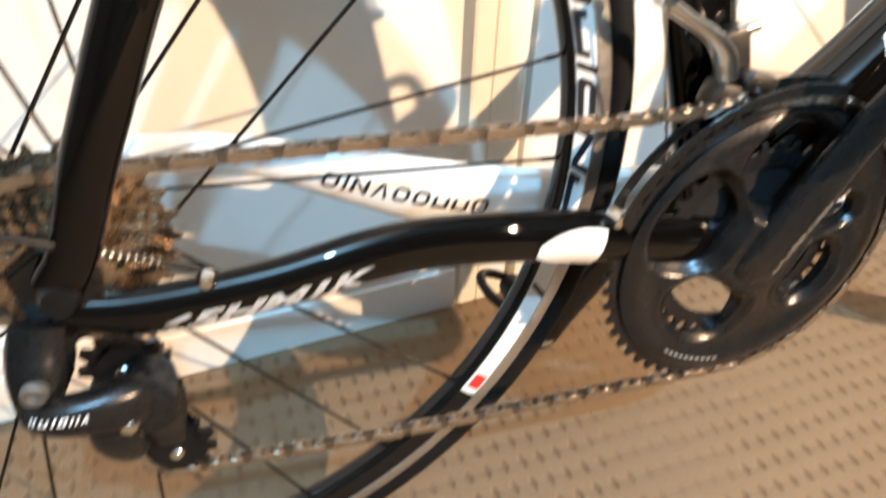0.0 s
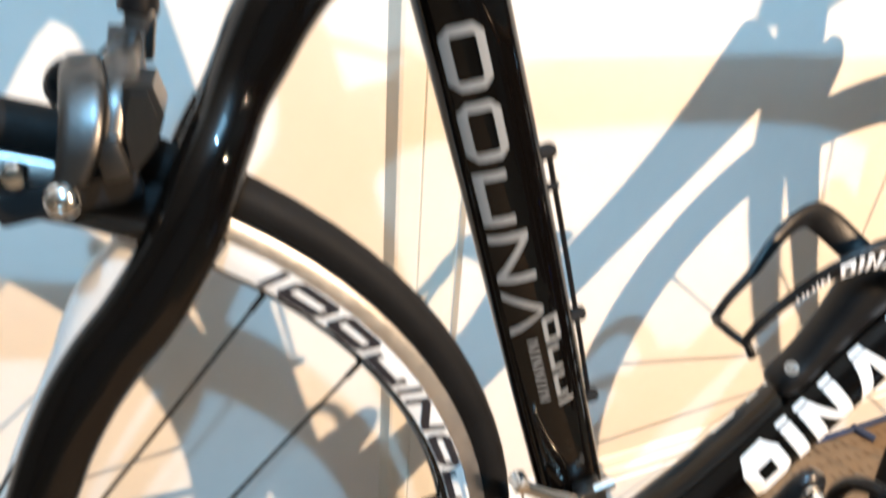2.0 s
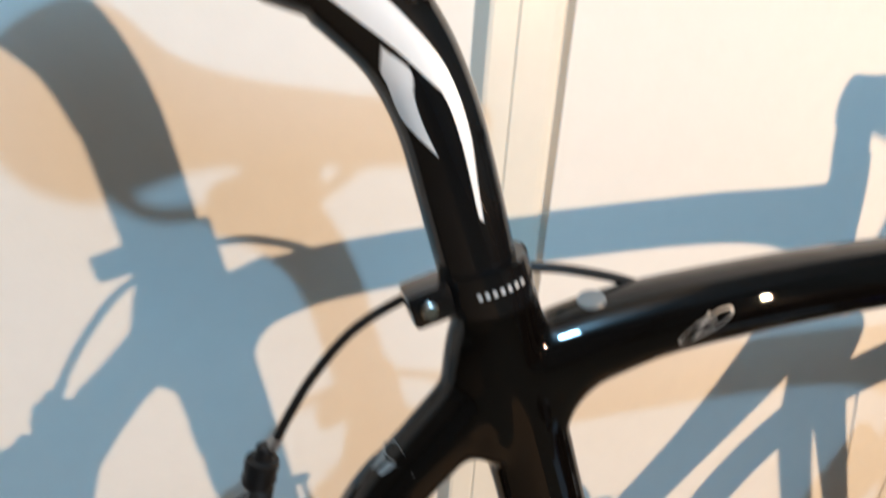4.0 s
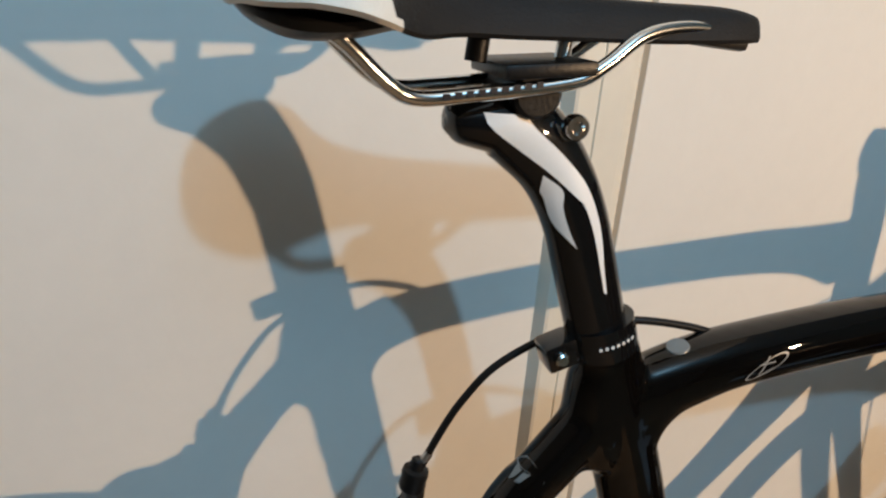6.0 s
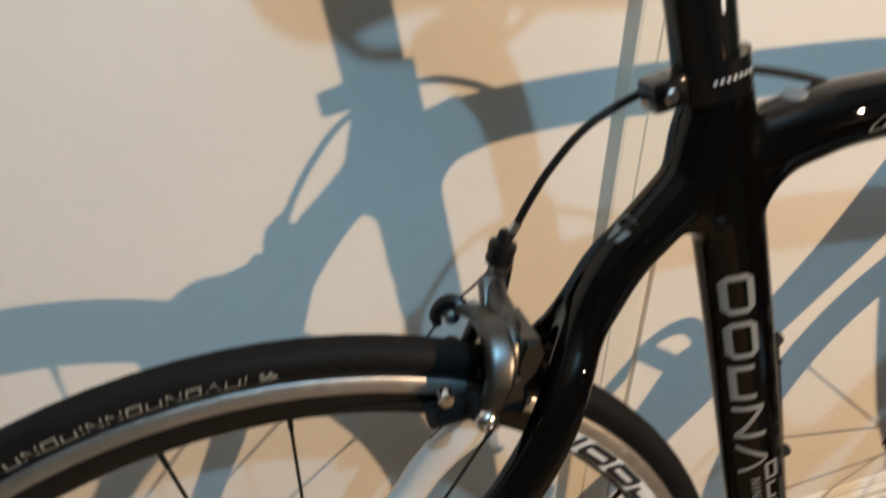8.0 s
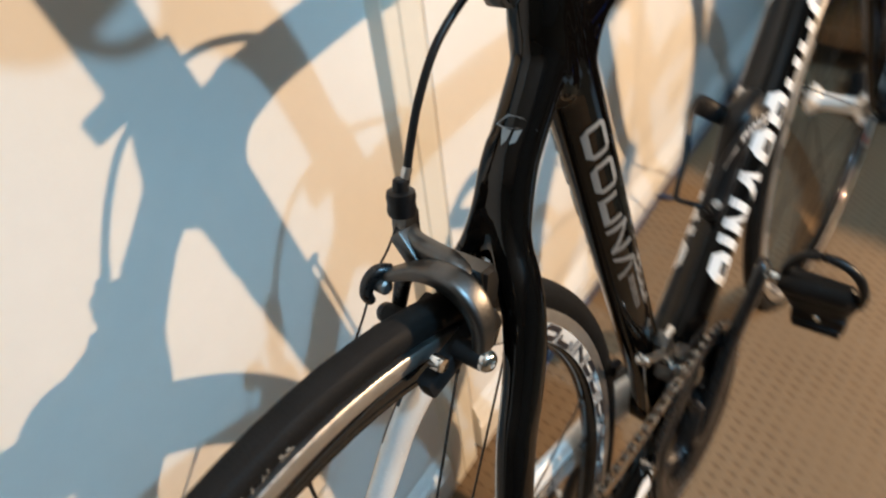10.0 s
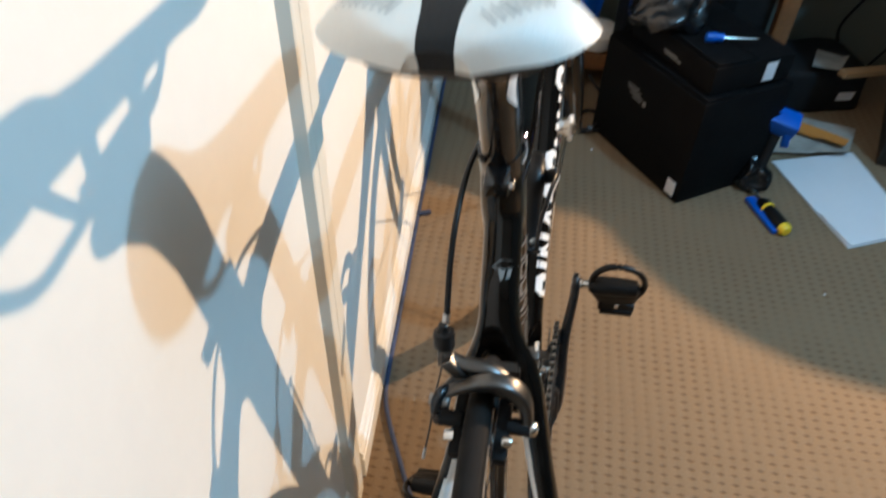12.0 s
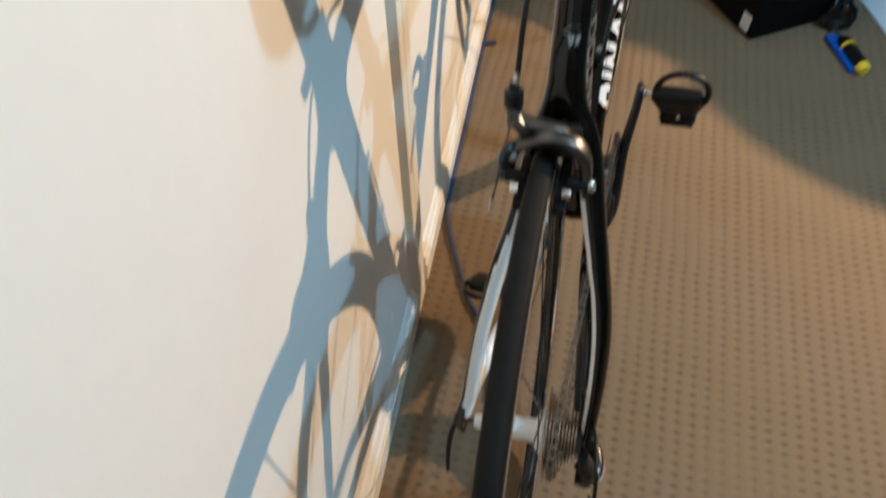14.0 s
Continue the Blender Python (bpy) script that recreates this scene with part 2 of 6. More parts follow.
def catmull(rows, n):
    """Smooth rows of numbers through the given ones, n to a span."""
    rows = [np.array(r, float) for r in rows]
    ext = [2 * rows[0] - rows[1]] + rows + [2 * rows[-1] - rows[-2]]
    out = []
    for i in range(1, len(ext) - 2):
        p0, p1, p2, p3 = ext[i - 1:i + 3]
        for k in range(n):
            t = k / n
            out.append(0.5 * (2 * p1 + (p2 - p0) * t + (2 * p0 - 5 * p1 + 4 * p2 - p3) * t * t + (3 * p1 - p0 - 3 * p2 + p3) * t ** 3))
    return out + [rows[-1]]


def stations(rows, n):
    """Centre, sideways axis, in-plane axis and half widths along a tube; rows are x, y, z, half width sideways, half height."""
    pts = catmull(rows, n)
    out = []
    for i, p in enumerate(pts):
        a, b = pts[max(0, i - 1)], pts[min(len(pts) - 1, i + 1)]
        t = Vector(b[:3] - a[:3]).normalized()
        side = Vector((0, 1, 0)) - t * t.y
        side = side.normalized() if side.length > 0.05 else Vector((1, 0, 0))
        out.append((Vector(p[:3]), side, t.cross(side).normalized(), p[3], p[4]))
    return out


def sweep(bm, rows, n=6, seg=16, power=2.0, cap=True, pick=None):
    """Sweep a rounded section along the rows; pick(k, angle) gives a face's material slot."""
    st = stations(rows, n)
    rings = []
    for c, s, u, a, b in st:
        ring = []
        for j in range(seg):
            w = 2 * math.pi * j / seg
            cs, sn = math.cos(w), math.sin(w)
            x = math.copysign(abs(cs) ** (2 / power), cs) * a
            z = math.copysign(abs(sn) ** (2 / power), sn) * b
            ring.append(bm.verts.new(c + s * x + u * z))
        rings.append(ring)
    for k in range(len(rings) - 1):
        for j in range(seg):
            f = bm.faces.new((rings[k][j], rings[k][(j + 1) % seg], rings[k + 1][(j + 1) % seg], rings[k + 1][j]))
            if pick:
                f.material_index = pick(k / (len(rings) - 1), math.degrees(2 * math.pi * (j + 0.5) / seg))
    if cap:
        for ring in (rings[0], rings[-1]):
            bm.faces.new(ring)
    return st


def rod(bm, pts, r, n=6, seg=10):
    """A round rod or cable through points."""
    sweep(bm, [(*p, r, r) for p in pts], n if len(pts) > 2 else 1, seg)


def lathe(bm, profile, centre, axis="y", seg=32, closed=False):
    """Turn a profile of (radius, offset along the axis) about an axis through centre."""
    c = Vector(centre)
    ax = {"x": Vector((1, 0, 0)), "y": Vector((0, 1, 0)), "z": Vector((0, 0, 1))}[axis] if isinstance(axis, str) else Vector(axis).normalized()
    u = ax.orthogonal().normalized()
    v = ax.cross(u)
    rings = []
    for r, h in profile:
        rings.append([bm.verts.new(c + ax * h + (u * math.cos(2 * math.pi * j / seg) + v * math.sin(2 * math.pi * j / seg)) * r) for j in range(seg)])
    faces = []
    for k in range(len(rings) - (0 if closed else 1)):
        a, b = rings[k], rings[(k + 1) % len(rings)]
        for j in range(seg):
            faces.append(bm.faces.new((a[j], a[(j + 1) % seg], b[(j + 1) % seg], b[j])))
    if not closed:
        for ring, (r, h) in ((rings[0], profile[0]), (rings[-1], profile[-1])):
            if r > 1e-5:
                bm.faces.new(ring)
    return faces


def block(bm, size, m=None, bevel=0.0, seg=2):
    """A box of the given size about the origin of m, with rounded edges."""
    r = bmesh.ops.create_cube(bm, size=1.0, matrix=(m or Matrix()) @ Matrix.Diagonal((*size, 1)))
    if bevel:
        edges = list({e for v in r["verts"] for e in v.link_edges})
        bmesh.ops.bevel(bm, geom=edges, offset=bevel, segments=seg, affect="EDGES", profile=0.6)


def plate(bm, outline, y0, y1, bevel=0.0):
    """An outline in x and z, extruded from y0 to y1."""
    a = [bm.verts.new((x, y0, z)) for x, z in outline]
    b = [bm.verts.new((x, y1, z)) for x, z in outline]
    n = len(outline)
    f = [bm.faces.new(a), bm.faces.new(b)]
    f += [bm.faces.new((a[i], a[(i + 1) % n], b[(i + 1) % n], b[i])) for i in range(n)]
    if bevel:
        bmesh.ops.bevel(bm, geom=list({e for x in f[:2] for e in x.edges}), offset=bevel, segments=2, affect="EDGES")


def on_tube(bm, rows, quads, side=-1, lift=0.0006, n=10, cells=4):
    """Lay thin slanted strokes on a tube's flank. A stroke is four corners (metres along the tube, metres across it)."""
    st = stations(rows, n)
    length = [0.0]
    for p, q in zip(st, st[1:]):
        length.append(length[-1] + (q[0] - p[0]).length)

    def place(s, v):
        i = max(0, min(len(st) - 2, int(np.searchsorted(length, s)) - 1))
        w = (s - length[i]) / max(1e-9, length[i + 1] - length[i])
        c, sd, u = (st[i][k].lerp(st[i + 1][k], w) for k in range(3))
        a, b = (st[i][k] * (1 - w) + st[i + 1][k] * w for k in (3, 4))
        q = max(-0.97, min(0.97, v / (b + lift)))
        return c + u * (q * (b + lift)) + sd * (side * (a + lift) * math.sqrt(1 - q * q))

    for q in quads:
        g = [[None] * (cells + 1) for _ in range(cells + 1)]
        for i in range(cells + 1):
            for j in range(cells + 1):
                x, y = i / cells, j / cells
                s, v = (sum(c[k] * w for c, w in zip(q, ((1 - x) * (1 - y), x * (1 - y), x * y, (1 - x) * y))) for k in (0, 1))
                g[i][j] = bm.verts.new(place(s, v))
        for i in range(cells):
            for j in range(cells):
                bm.faces.new((g[i][j], g[i + 1][j], g[i + 1][j + 1], g[i][j + 1]))


def strokes(pattern, s0, v0, width, height, gap, thick, slant=0.0):
    """Plain lettering-sized marks along a line: o ring, q ring with cut corners, i bar, u open box, n two bars and a slanting one, a wedge of two slanting bars."""
    out, s = [], s0

    def quad(x0, y0, x1, y1, x2, y2, x3, y3):
        out.append([(s + x + slant * y, v0 + y) for x, y in ((x0, y0), (x1, y1), (x2, y2), (x3, y3))])

    for ch in pattern:
        w, h, t = width, height, thick
        if ch == " ":
            s += width * 0.6
            continue
        if ch == "i":
            quad(0, 0, t, 0, t, h, 0, h)
            s += t + gap
            continue
        if ch in "ou":
            quad(0, 0, w, 0, w, t, 0, t)
            quad(0, t, t, t, t, h - t, 0, h - t)
            quad(w - t, t, w, t, w, h - t, w - t, h - t)
            if ch == "o":
                quad(0, h - t, w, h - t, w, h, 0, h)
        if ch == "q":
            c = min(1.1 * t, 0.22 * h)
            outer = ((c, 0), (w - c, 0), (w, c), (w, h - c), (w - c, h), (c, h), (0, h - c), (0, c))
            f = 0.55 * t
            inner = ((c + f * 0.4, t), (w - c - f * 0.4, t), (w - t, c + f * 0.4), (w - t, h - c - f * 0.4), (w - c - f * 0.4, h - t), (c + f * 0.4, h - t), (t, h - c - f * 0.4), (t, c + f * 0.4))
            for i in range(8):
                j = (i + 1) % 8
                quad(*outer[i], *outer[j], *inner[j], *inner[i])
        if ch == "n":
            quad(0, 0, t, 0, t, h, 0, h)
            quad(w - t, 0, w, 0, w, h, w - t, h)
            quad(t, h, w - t, t, w - t, 0, t, h - t)
        if ch == "a":
            quad(0, 0, t, 0, w / 2 + t / 2, h, w / 2 - t / 2, h)
            quad(w - t, 0, w, 0, w / 2 + t / 2, h, w / 2, h)
        s += w + gap
    return out


def text_mesh(body, size):
    """Flat lettering in Blender's own font, as a mesh in x and y."""
    cu = bpy.data.curves.new("lettering", "FONT")
    cu.body, cu.size, cu.extrude = body, size, 0.0002
    cu.shear, cu.offset = 0.42, size * 0.04
    ob = bpy.data.objects.new("lettering", cu)
    scene.collection.objects.link(ob)
    me = bpy.data.meshes.new_from_object(ob.evaluated_get(bpy.context.evaluated_depsgraph_get()))
    bpy.data.objects.remove(ob)
    return me


# ---------------- the room ----------------
# The long wall runs at a slight angle to the bicycle; its own x axis runs along it and its face is y = 0.
WALL = Matrix.Translation((0, 0.2294, 0)) @ Matrix.Rotation(math.atan(0.0922), 4, "Z")
STRIP = 0.2965  # where the door casing begins


def setting(name, bm, mats, label, m=None, smooth=False):
    ob = part(name, bm, mats, None, label, smooth)
    if m:
        ob.matrix_world = m
    return tagged(ob, kind="structure", category=name.split("_")[0])


def slab(x0, y0, z0, x1, y1, z1, bevel=0.0):
    bm = bmesh.new()
    block(bm, (x1 - x0, y1 - y0, z1 - z0), Matrix.Translation(((x0 + x1) / 2, (y0 + y1) / 2, (z0 + z1) / 2)), bevel)
    return bm


setting("floor", slab(-3.6, -4.3, -0.1, 2.7, 0.65, 0.0), "carpet", "beige loop-pile carpet with rows of small pits")
setting("ceiling", slab(-3.6, -4.3, 2.42, 2.7, 0.65, 2.5), "ceiling", "plain white ceiling")
GAP0, GAP1 = STRIP + 0.0665, STRIP + 0.0755
setting("wall_left", slab(-3.5, 0, 0, STRIP, 0.12, 2.42), "wall", "cream painted wall crossed by shadows of the bicycle", WALL)
setting("wall_right", slab(GAP1, 0, 0, 2.6, 0.12, 2.42, 0.0015), "wall", "cream painted wall beside the door casing", WALL)
setting("wall_recess", slab(STRIP, 0.012, 0, GAP1, 0.12, 2.42), "wall", "narrow recess behind the door casing", WALL)
setting("wall_east", slab(2.08, -4.2, 0, 2.18, 0.5, 2.42), "room", "greyish green far wall with shade darkened into its paint")
# these two unseen walls are darkened so they throw little light back
setting("wall_west", slab(-3.5, -4.2, 0, -3.4, 0.5, 2.42), "unseen", "unseen end wall, paint darkened to limit bounced light")
setting("wall_south", slab(-3.5, -4.2, 0, 2.45, -4.1, 2.42), "unseen", "unseen wall across the room, paint darkened to limit bounced light")

# door casing: moulded profile swept upwards
bm = bmesh.new()
profile = ((0.0, 0.011), (0.0, 0.0), (0.006, -0.0105), (0.009, -0.0115), (0.0255, -0.0115), (0.0262, -0.0095), (0.0275, -0.0095), (0.0285, -0.0112),
           (0.054, -0.011), (0.0595, -0.010), (0.0602, -0.0085), (0.0612, -0.0085), (0.063, -0.0075), (0.0665, -0.004), (0.0665, 0.011))
lo = [bm.verts.new((STRIP + x, y, 0.0)) for x, y in profile]
hi = [bm.verts.new((STRIP + x, y, 2.42)) for x, y in profile]
for i in range(len(profile) - 1):
    bm.faces.new((lo[i], lo[i + 1], hi[i + 1], hi[i]))
bm.faces.new(lo)
bm.faces.new(hi)
bm.faces.new((lo[-1], lo[0], hi[0], hi[-1]))
setting("trim_door_casing", bm, "trim", "cream painted moulded door casing on the wall", WALL)


def skirting(x0, x1):
    bm = bmesh.new()
    pr = ((-0.012, 0.0), (-0.012, 0.052), (-0.009, 0.0545), (-0.009, 0.058), (-0.011, 0.061), (-0.011, 0.070), (-0.006, 0.0765), (-0.006, 0.081), (-0.003, 0.088), (0.0, 0.092), (0.002, 0.0))
    a = [bm.verts.new((x0, y, z)) for y, z in pr]
    b = [bm.verts.new((x1, y, z)) for y, z in pr]
    n = len(pr)
    for i in range(n):
        bm.faces.new((a[i], a[(i + 1) % n], b[(i + 1) % n], b[i]))
    bm.faces.new(a)
    bm.faces.new(b)
    return bm


setting("baseboard_left", skirting(-3.5, STRIP), "skirting", "white moulded skirting board along the wall", WALL)
setting("baseboard_right", skirting(GAP1, 2.6), "skirting", "white moulded skirting board along the wall", WALL)


# ---------------- the bicycle ----------------
# Its own axes: x forwards, y to its left, z up, the rear axle above the origin. It leans against the wall.
AXLE_Z, BB = 0.3325, (0.406, 0.262)
bicycle = tagged(empty("bicycle", None, pose(0, 0, 0.001, -4.73, 0, 0)), "glossy black carbon road bicycle with white details leaning beside the wall", "bicycle")


def bike(name, bm, mats, parent=None, label="", smooth=True):
    return part(name, bm, mats, parent or bicycle, label, smooth)


SEAT_TUBE = [(0.408, 0, 0.255, 0.022, 0.026), (0.384, 0, 0.335, 0.018, 0.0225), (0.347, 0, 0.46, 0.0165, 0.0226), (0.310, 0, 0.585, 0.0165, 0.0226),
             (0.278, 0, 0.69, 0.0175, 0.0224), (0.262, 0, 0.74, 0.0185, 0.0225), (0.249, 0, 0.787, 0.0178, 0.0205)]
TOP_TUBE = [(0.255, 0, 0.742, 0.017, 0.022), (0.285, 0, 0.752, 0.018, 0.023), (0.31, 0, 0.7605, 0.019, 0.0215), (0.345, 0, 0.7685, 0.0195, 0.0195), (0.43, 0, 0.778, 0.0195, 0.0188),
            (0.53, 0, 0.784, 0.0195, 0.0185), (0.65, 0, 0.7885, 0.021, 0.020), (0.725, 0, 0.7865, 0.0225, 0.0235), (0.778, 0, 0.780, 0.024, 0.034)]
DOWN_TUBE = [(0.400, 0, 0.252, 0.034, 0.030), (0.449, 0, 0.3125, 0.0295, 0.0295), (0.495, 0, 0.3575, 0.0265, 0.0265), (0.5435, 0, 0.4079, 0.0255, 0.0252), (0.6585, 0, 0.5294, 0.0253, 0.0250), (0.725, 0, 0.605, 0.0255, 0.031), (0.781, 0, 0.679, 0.026, 0.042)]
RIGHT_STAY = [(0.2085, -0.006, 0.6966, 0.013, 0.0155), (0.1977, -0.0075, 0.6823, 0.0135, 0.0157), (0.19, -0.009, 0.669, 0.0138, 0.0152), (0.1815, -0.0125, 0.6545, 0.0135, 0.0138),
              (0.1745, -0.019, 0.641, 0.0135, 0.0135), (0.168, -0.0265, 0.629, 0.0135, 0.0138), (0.16, -0.0335, 0.612, 0.0128, 0.0145), (0.1498, -0.0389, 0.5932, 0.012, 0.015),
              (0.1353, -0.0441, 0.5734, 0.0115, 0.0152), (0.1205, -0.0491, 0.5576, 0.011, 0.0148), (0.1092, -0.054, 0.543, 0.0107, 0.014), (0.0989, -0.0586, 0.525, 0.0105, 0.0133),
              (0.09, -0.0633, 0.5055, 0.01, 0.0128), (0.0757, -0.0685, 0.4786, 0.0098, 0.012), (0.0618, -0.072, 0.4522, 0.0095, 0.0115), (0.046, -0.074, 0.4186, 0.009, 0.0113),
              (0.0317, -0.0745, 0.3876, 0.0085, 0.011), (0.0178, -0.074, 0.3533, 0.008, 0.0105), (0.0072, -0.073, 0.3363, 0.0075, 0.011)]
LEFT_Y = (0.004, 0.004, 0.004, 0.006, 0.010, 0.0145, 0.018, 0.0205, 0.0232, 0.026, 0.030, 0.035, 0.0395, 0.0445, 0.0495, 0.054, 0.057, 0.0605, 0.0645)
LEFT_STAY = [(r[0], y, r[2], 0.0086, r[4]) for r, y in zip(RIGHT_STAY, LEFT_Y)]
MONO_STAY = [(0.258, -0.001, 0.750, 0.017, 0.020), (0.241, -0.002, 0.7315, 0.0165, 0.0185), (0.2245, -0.003, 0.7140, 0.0163, 0.0172), (0.2085, -0.0036, 0.6966, 0.0163, 0.0166), (0.1977, -0.004, 0.6823, 0.0165, 0.0163),
             (0.190, -0.0045, 0.669, 0.017, 0.0157), (0.183, -0.0055, 0.655, 0.0185, 0.0140), (0.177, -0.0065, 0.6445, 0.019, 0.011), (0.173, -0.0065, 0.6375, 0.015, 0.006)]
RIGHT_CHAINSTAY = [(0.000, -0.066, 0.318, 0.007, 0.009), (0.035, -0.064, 0.309, 0.009, 0.0125), (0.095, -0.059, 0.308, 0.010, 0.0135), (0.15, -0.053, 0.3115, 0.0105, 0.0155),
                   (0.19, -0.048, 0.309, 0.011, 0.016), (0.25, -0.0425, 0.2985, 0.0125, 0.0165), (0.30, -0.039, 0.287, 0.013, 0.017), (0.36, -0.034, 0.272, 0.014, 0.02), (0.405, -0.024, 0.262, 0.014, 0.024)]
LEFT_CHAINSTAY = [(0.000, 0.066, 0.330, 0.007, 0.010), (0.05, 0.062, 0.331, 0.009, 0.013), (0.10, 0.055, 0.325, 0.009, 0.013), (0.16, 0.046, 0.306, 0.0095, 0.0185),
                  (0.21, 0.041, 0.290, 0.010, 0.0235), (0.26, 0.038, 0.278, 0.011, 0.0245), (0.31, 0.036, 0.270, 0.012, 0.025), (0.36, 0.034, 0.264, 0.014, 0.026), (0.405, 0.024, 0.262, 0.014, 0.026)]

# ---- frame ----
# seat tube, top tube and upper stays are moulded in one piece with rounded joints
bm = bmesh.new()
sweep(bm, SEAT_TUBE, 6, 24)
sweep(bm, TOP_TUBE, 6, 24, 2.2)
sweep(bm, MONO_STAY, 6, 24)
sweep(bm, RIGHT_STAY[:9], 5, 24)
sweep(bm, LEFT_STAY[:9], 5, 24)
sweep(bm, [(0.280, 0, 0.706, 0.0135, 0.013), (0.279, 0, 0.722, 0.0155, 0.016), (0.284, 0, 0.738, 0.0165, 0.018), (0.298, 0, 0.7505, 0.017, 0.017), (0.318, 0, 0.7605, 0.017, 0.016)], 6, 20)
sweep(bm, [(0.214, -0.002, 0.712, 0.013, 0.009), (0.230, -0.002, 0.7145, 0.0145, 0.011), (0.248, -0.001, 0.7150, 0.0145, 0.0125), (0.268, 0, 0.714, 0.0145, 0.012)], 5, 18)
sweep(bm, [(0.262, 0, 0.702, 0.0120, 0.006), (0.254, -0.001, 0.711, 0.016, 0.013), (0.248, -0.001, 0.725, 0.018, 0.020), (0.246, 0, 0.755, 0.0180, 0.018), (0.249, 0, 0.778, 0.0175, 0.0165)], 6, 20)
main_frame = bike("main_frame", bm, "carbon", None, "glossy black carbon seat tube and top tube moulded together")
mod = main_frame.modifiers.new("blend", "REMESH")
mod.mode, mod.voxel_size, mod.use_smooth_shade = "VOXEL", 0.0018, True
mod = main_frame.modifiers.new("fair", "SMOOTH")
mod.factor, mod.iterations = 0.5, 22
bm = bmesh.new()
sweep(bm, DOWN_TUBE, 8, 28, 2.15)
bike("down_tube", bm, "carbon")
bm = bmesh.new()
lathe(bm, ((0.018, -0.043), (0.0235, -0.041), (0.026, -0.030), (0.029, 0.0), (0.026, 0.030), (0.0235, 0.041), (0.018, 0.043)), (BB[0], 0, BB[1]), "y", 28)
bike("bottom_bracket_shell", bm, "carbon")
bm = bmesh.new()
sweep(bm, [(0.786, 0, 0.832, 0.019, 0.019), (0.792, 0, 0.80, 0.021, 0.022), (0.802, 0, 0.742, 0.021, 0.022), (0.817, 0, 0.682, 0.024, 0.026), (0.820, 0, 0.668, 0.024, 0.024)], 5, 20)
bike("head_tube", bm, "carbon")
for stay, inner in ((RIGHT_STAY, lambda k, w: 1 if (k > 0.42 and (w < 62 or w > 298)) else 0), (LEFT_STAY, lambda k, w: 1 if (k > 0.36 and 105 - 40 * min(1, max(0, (k - 0.45) / 0.2)) < w < 262 + 35 * min(1, max(0, (k - 0.45) / 0.2))) else 0)):
    bm = bmesh.new()
    sweep(bm, stay[4:], 6, 24, pick=lambda k, w, f=inner: f(0.22 + 0.78 * k, w))
    bike("seat_stay", bm, ["carbon", "white_paint"], None, "curved black carbon seat stay, white on its inner face")
bm = bmesh.new()
sweep(bm, RIGHT_CHAINSTAY, 6, 20)
right_chainstay = bike("chain_stay", bm, "carbon")
bm = bmesh.new()
sweep(bm, LEFT_CHAINSTAY, 6, 20)
left_chainstay = bike("chain_stay", bm, "white_paint", None, "white painted carbon chain stay")
for sign in (-1, 1):
    bm = bmesh.new()
    plate(bm, [(-0.014, 0.341), (0.002, 0.352), (0.016, 0.347), (0.022, 0.325), (0.024, 0.309), (0.004, 0.300), (-0.010, 0.312)], sign * 0.0615, sign * 0.0695, 0.0015)
    bike("dropout", bm, "black_paint")
bm = bmesh.new()
plate(bm, [(-0.010, 0.318), (0.008, 0.310), (0.002, 0.290), (-0.008, 0.272), (-0.024, 0.270), (-0.027, 0.284), (-0.016, 0.300)], -0.076, -0.068, 0.0015)
bike("derailleur_hanger", bm, "black_paint")

# white lozenge and lettering on the stays and tubes
bm = bmesh.new()
lens = [(0.2485 + 0.0450 * k / 12, max(0.0, math.sin(math.pi * min(1.0, 0.03 + 0.62 * k / 12)) ** 0.55)) for k in range(13)]
for (u0, h0), (u1, h1) in zip(lens, lens[1:]):
    on_tube(bm, RIGHT_CHAINSTAY, [[(u0, -0.0035 - 0.0125 * h0), (u1, -0.0035 - 0.0125 * h1), (u1, -0.0035 + 0.0150 * h1), (u0, -0.0035 + 0.0150 * h0)]], -1, 0.001)
bike("white_flash", bm, "white_decal", right_chainstay)
me = text_mesh("65HM1K", 0.0205)
bm = bmesh.new()
bm.from_mesh(me)
for _ in range(3):
    bmesh.ops.triangulate(bm, faces=bm.faces[:])
    bmesh.ops.subdivide_edges(bm, edges=[e for e in bm.edges if e.calc_length() > 0.0032], cuts=1)
bmesh.ops.triangulate(bm, faces=bm.faces[:])
bm.to_mesh(me)
bm.free()
me.materials.append(M["white_decal"])
lettering = new("lettering", me)
lettering.parent = right_chainstay
st = stations(RIGHT_CHAINSTAY, 10)
xs, ys = [v.co.x for v in me.vertices], [v.co.y for v in me.vertices]
for v in me.vertices:
    u = 0.0405 + (v.co.x - min(xs)) / (max(xs) - min(xs)) * 0.107
    i = min(range(len(st)), key=lambda k: abs(st[k][0].x - u))
    c, sd, up, a, b = st[i]
    h = -0.0098 + 0.0108 * (v.co.y - min(ys)) / (max(ys) - min(ys))
    q = max(-0.95, min(0.95, h / b))
    v.co = Vector((u, c.y, c.z)) + up * h - sd * (a * math.sqrt(1 - q * q) + 0.0011)
bm = bmesh.new()
on_tube(bm, LEFT_CHAINSTAY, strokes("qinaqquuq", 0.143, -0.0065, 0.0105, 0.0105, 0.0032, 0.0021, 0.15), -1, 0.0007)
bike("lettering", bm, "black_decal", left_chainstay, "black brand lettering as plain marks")
bm = bmesh.new()
on_tube(bm, DOWN_TUBE, strokes("qinaqquuq", 0.152, -0.0075, 0.033, 0.0300, 0.0068, 0.0098, 0.12), -1, 0.0007, cells=8)
